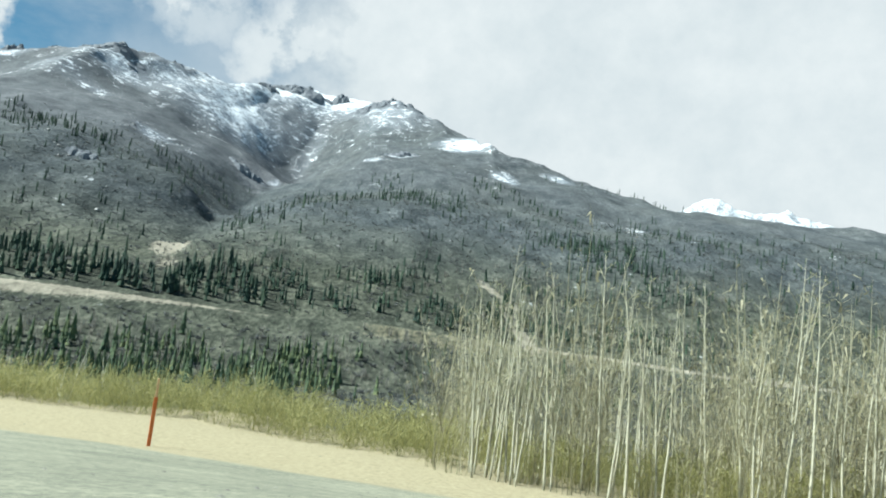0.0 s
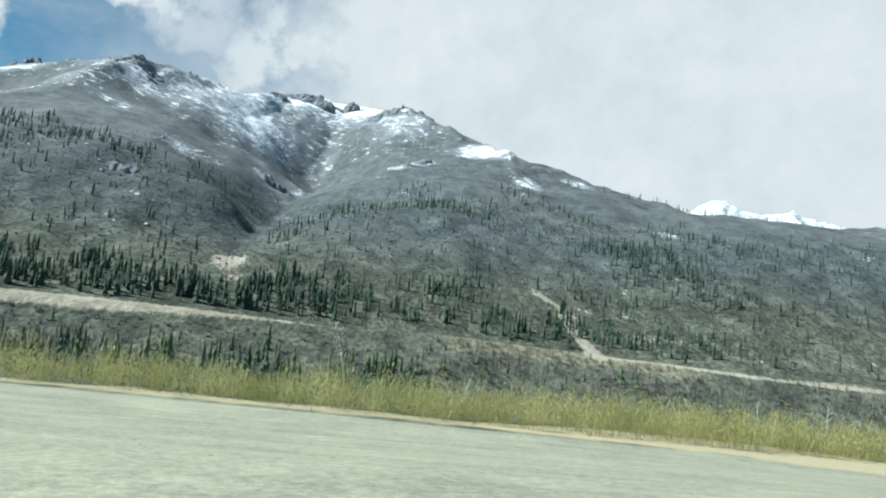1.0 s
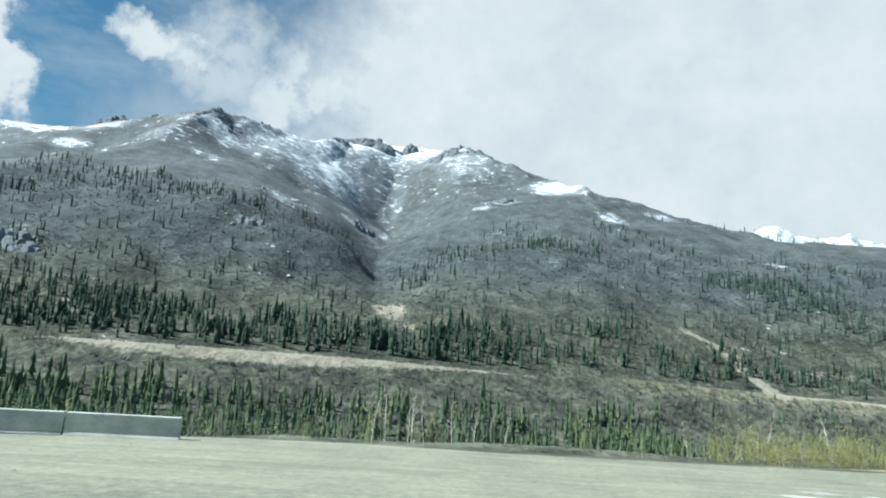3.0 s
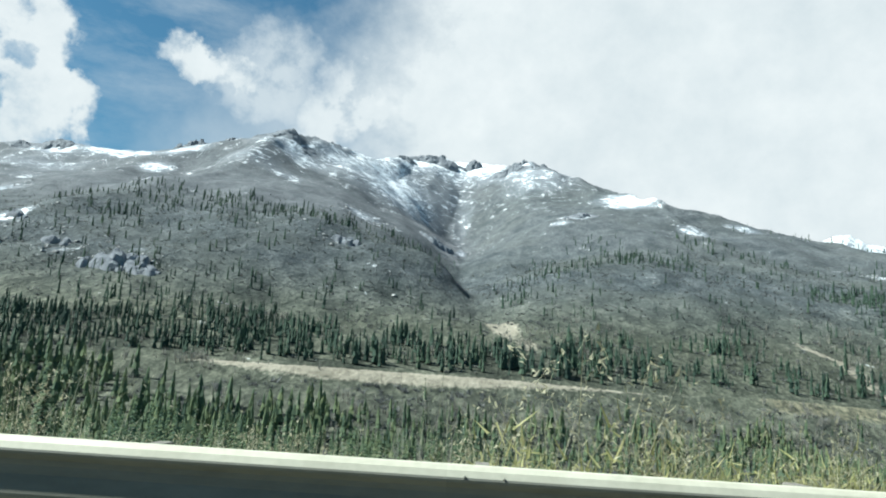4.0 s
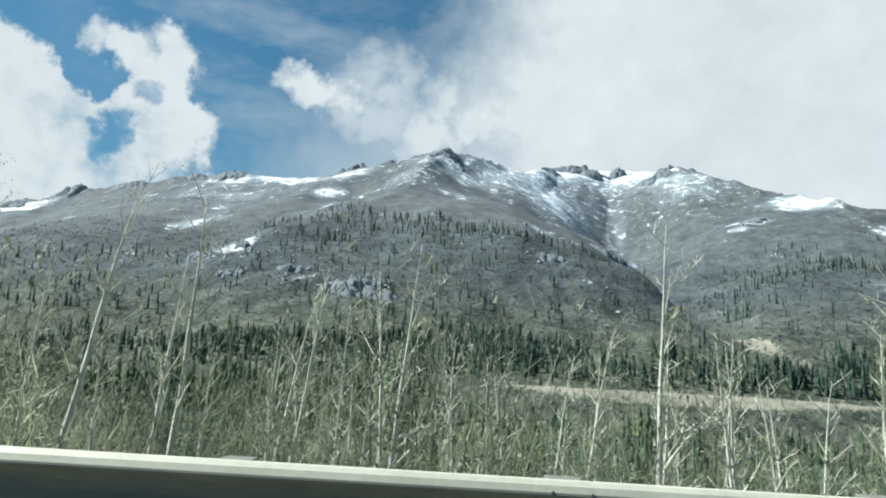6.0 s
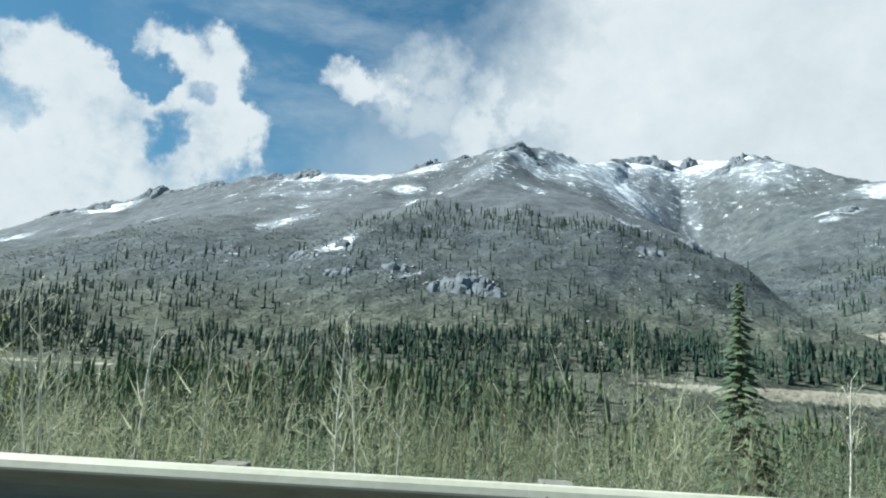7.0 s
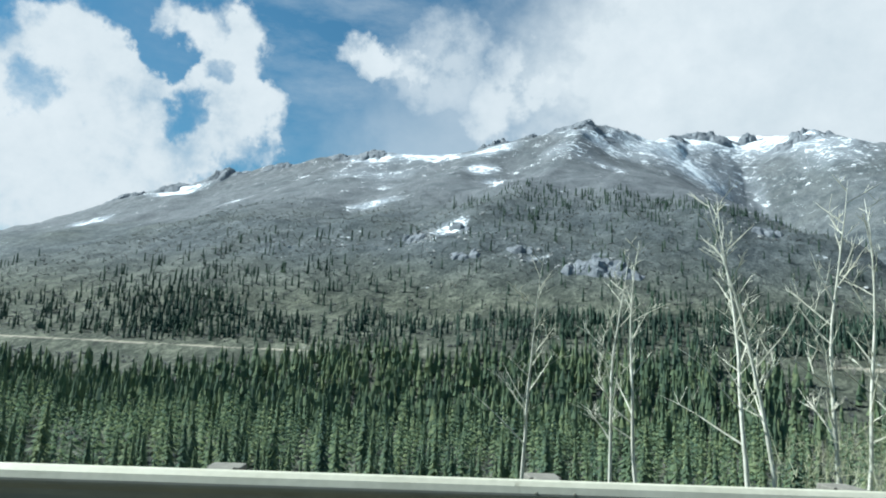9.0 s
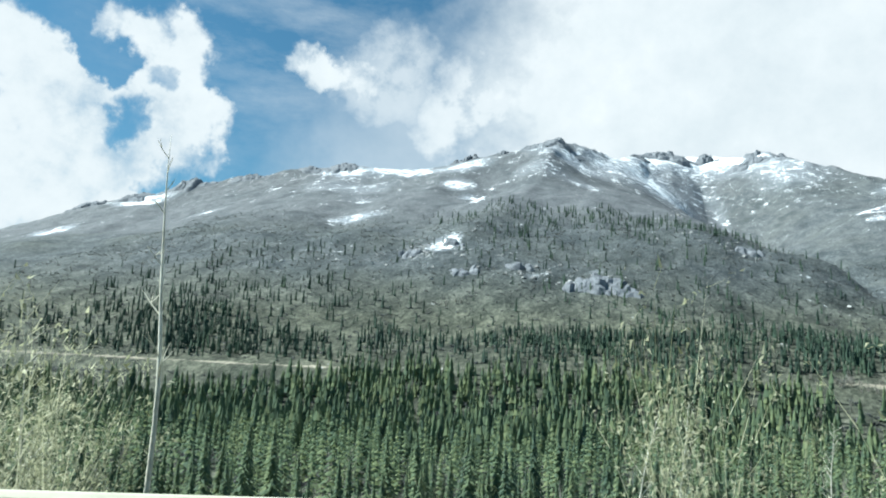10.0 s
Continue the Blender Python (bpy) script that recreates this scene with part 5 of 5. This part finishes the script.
reflector_me = finish("reflector", profile_sweep(bmesh.new(), [(-0.045, -0.165), (-0.085, -0.172), (-0.088, -0.245), (-0.045, -0.262), (-0.040, -0.255), (-0.040, -0.172)], 1.02, 1.075), M_SIGNWHITE)
block_me = finish("block", box(bmesh.new(), -0.075, 0.075, 0.008, 0.196, -0.33, -0.012, 0.006), M_POST)
x, section = -149.4, 0
while x > -400:
    m = rail_place(x)[1]
    (a, _), (b, _) = rail_place(x - SEC / math.hypot(1, m)), rail_place(x)
    turn = math.atan2(b.y - a.y, b.x - a.x)
    tilt = math.atan2(b.z - a.z, math.hypot(b.x - a.x, b.y - a.y))
    M = Matrix.Translation(a) @ Matrix.Rotation(turn, 4, "Z") @ Matrix.Rotation(-tilt, 4, "Y")
    ob = new("beam", beam_me)
    ob.parent, ob.matrix_basis = guardrail, inv @ M
    ce = new("top_edge", cap_me)
    ce.parent, ce.matrix_basis = ob, Matrix.Identity(4)
    bo = new("bolts", bolt_me)
    bo.parent, bo.matrix_basis = ob, Matrix.Identity(4)
    tagged(bo, kind="stuff")
    if section % 2 == 0:
        re = new("reflector", reflector_me)
        re.parent, re.matrix_basis = ob, Matrix.Identity(4)
        tagged(re, "small white reflector tab")
    section += 1
    for k in (0.21, 0.21 + SEC / 2):
        for nm, me in (("post", post_me), ("block", block_me)):
            q = new(nm, me)
            q.parent, q.matrix_basis = guardrail, inv @ M @ pose(k, 0, -0.05 if x < -362 else 0, 0, 0, random.uniform(-1.5, 1.5)) @ Matrix.Diagonal((0.42 if x > -205 else 1.0, 1, 1, 1))
    x -= SEC / math.hypot(1, m)
# terminal at the rail's end
a, m = rail_place(-149.4)
M = inv @ Matrix.Translation(a) @ Matrix.Rotation(math.atan(m), 4, "Z")
for nm, bm, mat, lab in (
        ("end_beam", profile_sweep(bmesh.new(), [(y * 0.8, z * 0.86 - 0.06) for y, z in W_OUTLINE], 0.0, 1.9), M_SHADERAIL, "lapped end section"),
        ("impact_head", box(box(bmesh.new(), 1.85, 2.35, -0.14, 0.16, -0.38, -0.02, 0.02), 2.3, 2.36, -0.20, 0.22, -0.45, 0.04, 0.01), M_LITRAIL, "boxed steel end terminal"),
        ("end_post", box(bmesh.new(), 2.02, 2.17, 0.20, 0.38, -1.6, 0.10, 0.01), M_WOOD, "wooden end post"),
        ("anchor_post", box(bmesh.new(), 1.0, 1.15, 0.02, 0.2, -1.6, 0.05, 0.01), M_WOOD, "")):
    ob = part(nm, bm, mat, guardrail, lab)
    ob.matrix_basis = M

# ---- concrete barriers ----
J_OUT = [(-0.21, 0.0), (-0.21, 0.05), (-0.16, 0.14), (-0.11, 0.785), (-0.085, 0.81), (0.085, 0.81), (0.11, 0.785), (0.16, 0.14), (0.21, 0.05), (0.21, 0.0)]


def barrier(length):
    root = empty("concrete_barrier", 0, 0, 0)
    bm = profile_sweep(bmesh.new(), J_OUT, 0.03, length - 0.03)
    for v in bm.verts:
        v.co += Vector((random.uniform(-.008, .008), random.uniform(-.006, .006), random.uniform(-.006, .006)))
    part("body", bm, M_CONCRETE, root)
    bm = bmesh.new()
    for x in (0.0, length):
        for z in (0.25, 0.6):
            tube(bm, [(x - 0.06, -0.03, z), (x + 0.06, -0.03, z), (x + 0.06, 0.03, z), (x - 0.06, 0.03, z)], [0.012] * 4, 5)
    part("loops", bm, M_BLACK, root, "steel connecting loops")
    return tagged(root, "weathered grey concrete road barrier at the lot's edge", "barrier", "row of barriers")


b_short, b_long = barrier(3.05), barrier(6.1)
ROW = (Vector((-139.5, 14.8)), Vector((-136.1, 17.1)), Vector((-129.8, 19.7)), Vector((-126.8, 20.6)), Vector((-123.5, 21.4)))
spots = {b_short: [], b_long: []}
for p, q in zip(ROW, ROW[1:]):
    src, own = (b_long, 6.1) if (q - p).length > 5 else (b_short, 3.05)
    spots[src].append(pose(p.x, p.y, -3.22, 0, 0, math.degrees(math.atan2(q.y - p.y, q.x - p.x))) @ Matrix.Diagonal(((q - p).length / own, 1, 0.88, 1)))
line = (ROW[1] - ROW[0]).normalized()
for k in (1, 2):   # two more stand behind the end of the row
    p = ROW[0] + line * 0.06 * k + Vector((-line.y, line.x)) * 0.42 * k
    spots[b_short].append(pose(p.x, p.y, -3.24, 0, 0, math.degrees(math.atan2(line.y, line.x)) - 1.5 * k) @ Matrix.Diagonal((1, 1, 0.88, 1)))
for src, poses in spots.items():
    for m in poses[1:]:
        copy_thing(src, m)
    src.matrix_basis = poses[0]

# ---- marker post ----
mp = empty("marker_post", -7.5, 20.1, float(land(-7.5, 20.1)), 20)
part("shaft", box(bmesh.new(), -0.05, 0.05, -0.03, 0.03, -0.2, 1.30, 0.012), M_ORANGE, mp)
part("tip", box(bmesh.new(), -0.03, 0.03, -0.02, 0.02, 1.30, 1.80, 0.01), M_FADED, mp, "pale faded upper end")
tagged(mp, "weathered orange marker post in dry grass beside the lot", "post")

# ---- blue sign ----
sx, sy = -81.8, 40.0
sg = empty("information_sign", sx, sy, float(land(sx, sy)), 0)
for px in (-0.16, 0.16):
    part("post", box(bmesh.new(), px - 0.03, px + 0.03, 0.0, 0.06, -0.3, 1.55, 0.006), M_WOOD, sg)
panel = part("panel", box(bmesh.new(), -0.33, 0.33, -0.03, -0.005, 0.62, 1.68, 0.01), M_BLUE, sg, "blue panel with a white pictogram field")
part("pictogram_field", box(bmesh.new(), -0.24, 0.24, -0.036, -0.031, 1.16, 1.56), M_SIGNWHITE, panel)
for k, w in enumerate((0.18, 0.12)):
    part("text_bar", box(bmesh.new(), -w, w, -0.036, -0.031, 0.95 - 0.14 * k, 1.01 - 0.14 * k), M_SIGNWHITE, panel)
part("pictogram", tube(bmesh.new(), [(-0.12, -0.038, 1.24), (0.0, -0.038, 1.48), (0.12, -0.038, 1.28)], [0.035, 0.03, 0.035], 6), M_BLUE, panel)
tagged(sg, "small blue roadside information sign among willow shrubs", "sign")

# ---- loose stones on the lot ----
stone_xy = sample(9000, -140, 14, 2, 31, lambda x, y: np.where((y - road_y(x) > 4.5) & (y - road_y(x) < lot_edge(x) + 0.4), 0.35 + 0.65 * vnoise(x, y, 4, 91) ** 2, 0))
stone_v = np.array([(1, 0, 0.1), (0.2, 0.9, 0.0), (-0.9, 0.4, 0.1), (-0.6, -0.7, 0), (0.5, -0.8, 0.05), (0.1, 0.05, 0.8)])
stone_f = np.array([(0, 1, 5), (1, 2, 5), (2, 3, 5), (3, 4, 5), (4, 0, 5)])
stone_h = 0.008 + 0.022 * rng.random(len(stone_xy[0])) ** 3
SV, SF = scatter(stone_v, stone_f, stone_xy[0], stone_xy[1], land(*stone_xy) - 0.004, stone_h, stone_h * rng.uniform(1.2, 2.2, len(stone_h)))
joined("loose_stones", SV, SF, M_STONE, "small loose grey stones on the gravel lot", "stones")

# ---- semi-trailer ----
TX0, TY = -67.90, 22.52
TZ = float(land(-58.5, 22.8)) - 0.01
trailer = empty("semi_trailer", TX0, TY, TZ, 0)
trailer.matrix_basis = trailer.matrix_basis @ Matrix.Scale(0.882, 4)
TL, TWD, RIDE = 12.2, 2.55, 0.20   # RIDE: how much higher the body rides over its wheels
bm = box(bmesh.new(), 0.0, TL, 0.0, TWD, 1.22, 4.16, 0.05)
body = part("box_body", bm, M_WHITE, trailer, "plain white panelled van body")
part("bottom_rail", box(bmesh.new(), -0.01, TL + 0.01, -0.025, TWD + 0.025, 1.10, 1.30, 0.012), M_ALU, trailer, "dull aluminium bottom rail")
part("top_rail", box(bmesh.new(), -0.01, TL + 0.01, -0.018, TWD + 0.018, 4.06, 4.19, 0.015), M_ALU, trailer, "dull aluminium top rail")
for k in range(14):
    xx = 0.6 + k * 0.84
    part("marker_strip", box(bmesh.new(), xx, xx + (0.22 if k % 2 else 0.1), -0.031, -0.026, 1.17, 1.22), M_BLACK, trailer)
part("nose_post", box(bmesh.new(), -0.03, 0.10, -0.022, TWD + 0.022, 1.12, 4.17, 0.03), M_WHITE, trailer)
rear = part("rear_frame", box(box(box(bmesh.new(), TL - 0.02, TL + 0.10, -0.02, 0.13, 0.95, 4.17, 0.015), TL - 0.02, TL + 0.10, TWD - 0.13, TWD + 0.02, 0.95, 4.17, 0.015), TL - 0.02, TL + 0.10, 0.1, TWD - 0.1, 3.98, 4.17, 0.015), M_ALU, trailer, "aluminium rear door frame")
for k in (0, 1):
    y0 = 0.14 + k * 1.14
    dr = part("door", box(bmesh.new(), TL + 0.01, TL + 0.06, y0, y0 + 1.13, 1.22, 3.97, 0.012), M_WHITE, trailer)
    for q in (0.30, 0.80):
        part("lock_bar", tube(bmesh.new(), [(TL + 0.085, y0 + q, 1.05), (TL + 0.085, y0 + q, 3.95)], [0.018, 0.018], 7), M_ALU, dr)
    for q in (1.6, 2.4, 3.2):
        part("hinge", box(bmesh.new(), TL + 0.05, TL + 0.08, y0 + (0.0 if k == 0 else 1.03), y0 + (0.1 if k == 0 else 1.13), q, q + 0.06), M_ALU, dr)
part("bumper", box(box(box(bmesh.new(), TL - 0.05, TL + 0.07, 0.1, TWD - 0.1, 0.50, 0.62, 0.01), TL - 0.03, TL + 0.05, 0.75, 0.87, 0.6, 1.15), TL - 0.03, TL + 0.05, TWD - 0.87, TWD - 0.75, 0.6, 1.15), M_ALU, trailer, "rear underride bumper")
for k in (0.3, 0.5, TWD - 0.6, TWD - 0.4):
    part("tail_lamp", box(bmesh.new(), TL + 0.08, TL + 0.11, k, k + 0.12, 1.02, 1.12, 0.01), M_RED, trailer)
for yy in (0.75, TWD - 0.75):
    part("frame_rail", box(bmesh.new(), 9.2, TL - 0.1, yy - 0.06, yy + 0.06, 0.78, 1.1, 0.01), M_BLACK, trailer)
for k in range(22):
    part("cross_member", box(bmesh.new(), 0.7 + k * 0.52, 0.76 + k * 0.52, 0.06, TWD - 0.06, 1.0, 1.1), M_BLACK, trailer)


def lathe(profile, sides=28):
    """A ring about the y axis from (radius, y) points."""
    bm = bmesh.new()
    rings = [[bm.verts.new((rr * math.cos(math.tau * k / sides), yy, rr * math.sin(math.tau * k / sides))) for k in range(sides)] for rr, yy in profile]
    for a, b in zip(rings, rings[1:]):
        for k in range(sides):
            bm.faces.new((a[k], b[k], b[(k + 1) % sides], a[(k + 1) % sides]))
    bmesh.ops.recalc_face_normals(bm, faces=bm.faces)
    return bm


for ax in (TL - 1.93, TL - 0.68):
    part("axle", tube(bmesh.new(), [(ax, 0.2, 0.52), (ax, TWD - 0.2, 0.52)], [0.07, 0.07], 10), M_BLACK, trailer)
    for yy, sgn in ((0.02, 1), (TWD - 0.02, -1)):
        for inner in (0, 1):
            wc = yy + sgn * (0.14 + 0.31 * inner)
            wh = part("wheel", lathe([(0.10, -0.13 * sgn), (0.12, -0.05 * sgn), (0.20, -0.04 * sgn), (0.27, -0.10 * sgn), (0.285, -0.125 * sgn), (0.285, 0.125 * sgn), (0.1, 0.12 * sgn)]), M_ALU, trailer, "silver steel disc wheel", smooth=False)
            wh.matrix_basis = pose(ax, wc, 0.52)
            part("tyre", lathe([(0.285, -0.125), (0.33, -0.145), (0.46, -0.145), (0.505, -0.12), (0.52, -0.06), (0.52, 0.06), (0.505, 0.12), (0.46, 0.145), (0.33, 0.145), (0.285, 0.125)]), M_RUBBER, wh, smooth=True)
    part("mud_flap", box(bmesh.new(), ax + 0.58, ax + 0.60, 0.05, 0.60, 0.25, 0.95), M_RUBBER, trailer)
for yy in (0.35, TWD - 0.35):
    lg = part("landing_leg", box(box(bmesh.new(), 3.43, 3.67, yy - 0.08, yy + 0.08, 0.36, 1.12, 0.01), 3.47, 3.63, yy - 0.05, yy + 0.05, 0.05, 0.36, 0.006), M_BLACK, trailer)
    part("foot", box(bmesh.new(), 3.38, 3.72, yy - 0.14, yy + 0.14, 0.02, 0.06, 0.008), M_BLACK, lg)
    part("brace", tube(bmesh.new(), [(3.55, yy, 0.42), (4.3, yy, 1.08)], [0.05, 0.05], 6), M_BLACK, lg)
    part("brace", tube(bmesh.new(), [(3.55, yy, 0.55), (2.85, yy, 1.08)], [0.05, 0.05], 6), M_BLACK, lg)
part("leg_tie", box(bmesh.new(), 3.52, 3.58, 0.35, TWD - 0.35, 0.55, 0.65), M_BLACK, trailer)
part("king_pin_plate", box(bmesh.new(), 0.3, 1.7, 0.4, TWD - 0.4, 1.06, 1.12), M_BLACK, trailer)


def decal(name, outline, material, depth=0.004, parent=body, label=""):
    """A thin flat shape on the trailer's side, from (x, z) corners."""
    bm = bmesh.new()
    f = bm.faces.new([bm.verts.new((x, -0.002, z)) for x, z in outline])
    r = bmesh.ops.extrude_face_region(bm, geom=[f])
    for v in r["geom"]:
        if isinstance(v, bmesh.types.BMVert):
            v.co.y -= depth
    bmesh.ops.recalc_face_normals(bm, faces=bm.faces)
    return part(name, bm, material, parent, label)


# golden land-shaped emblem with island tail and coast tail
emblem = [(3.81, 3.81), (4.25, 3.65), (4.46, 3.6), (4.54, 2.35), (4.78, 2.33), (5.09, 2.0), (5.31, 1.77), (5.19, 1.7), (4.99, 1.89), (4.76, 2.11), (4.47, 2.3), (4.15, 2.41),
          (4.03, 2.51), (3.83, 2.45), (3.65, 2.21), (3.41, 2.02), (3.15, 1.96), (2.9, 1.91), (2.71, 1.88), (3.07, 2.06), (3.33, 2.19), (3.16, 2.36), (2.97, 2.47), (3.18, 2.62),
          (2.93, 2.7), (3.08, 2.82), (3.25, 2.87), (2.96, 2.96), (3.07, 3.03), (3.33, 3.03), (3.39, 3.14), (3.24, 3.23), (3.12, 3.32), (3.34, 3.39), (3.46, 3.32), (3.46, 3.49), (3.31, 3.63), (3.51, 3.74)]
ex, ez = sum(p[0] for p in emblem) / len(emblem), sum(p[1] for p in emblem) / len(emblem)
decal("emblem_edge", [(ex + (x - ex) * 1.035, ez + (z - ez) * 1.035) for x, z in emblem], M_BLACK, 0.003, body, "dark outline of the emblem")
decal("emblem", emblem, M_GOLD, 0.006, body, "golden land-shaped emblem")
txt = bpy.data.curves.new("lettering", "FONT")
txt.body, txt.size, txt.shear, txt.extrude = "Alaska", 0.42, 0.35, 0.002
txt_ob = bpy.data.objects.new("lettering_curve", txt)
scene.collection.objects.link(txt_ob)
bpy.context.view_layer.update()
word_me = bpy.data.meshes.new_from_object(txt_ob.evaluated_get(bpy.context.evaluated_depsgraph_get()))
bpy.data.objects.remove(txt_ob)
wide = max(v.co.x for v in word_me.vertices)
word_me.materials.clear()
word_me.materials.append(M_BLACK)
word = new("lettering", word_me)
word.parent = body
word.matrix_basis = pose(3.24, -0.0125, 2.77 + RIDE, 90, 0, 0) @ Matrix.Rotation(radians(7), 4, "Z") @ Matrix.Diagonal((1.20 / wide, 1.12, 1, 1))
tagged(word, "black italic place name")


def bar_word(x, z, h, widths, gap=0.07, slant=0.22):
    for w in widths:
        decal("name_bar", [(x, z), (x + w, z), (x + w + slant * h, z + h), (x + slant * h, z + h)], M_GREEN, 0.004, body)
        x += w + gap


bar_word(4.72, 3.06, 0.49, (0.42, 0.46, 0.48, 0.46, 0.40, 0.46), 0.075)
bar_word(4.66, 2.33, 0.50, (0.44, 0.46, 0.46, 0.48, 0.44, 0.44, 0.48, 0.46, 0.42), 0.075)
part("repair_patch", box(bmesh.new(), 5.95, 6.25, -0.006, -0.001, 1.78, 2.05, 0.002), M_ALU, body)
part("repair_patch", box(bmesh.new(), 5.75, 6.02, -0.006, -0.001, 1.96, 2.16, 0.002), M_ALU, body)
part("roof_lamp", box(bmesh.new(), 0.30, 0.95, -0.03, -0.018, 4.05, 4.13, 0.006), M_BLACK, trailer)
part("number_bar", box(bmesh.new(), 0.32, 0.85, -0.006, -0.001, 3.72, 3.80), M_ALU, body)
lifted = set()
for ob in trailer.children_recursive:
    if ob.name.split(".")[0] in ("wheel", "tyre", "axle", "lettering") or ob.data in lifted:
        continue
    lifted.add(ob.data)
    for v in ob.data.vertices:
        if v.co.z > 0.9:
            v.co.z += RIDE
tagged(trailer, "white van semi-trailer with golden emblem parked unhitched on gravel", "trailer")
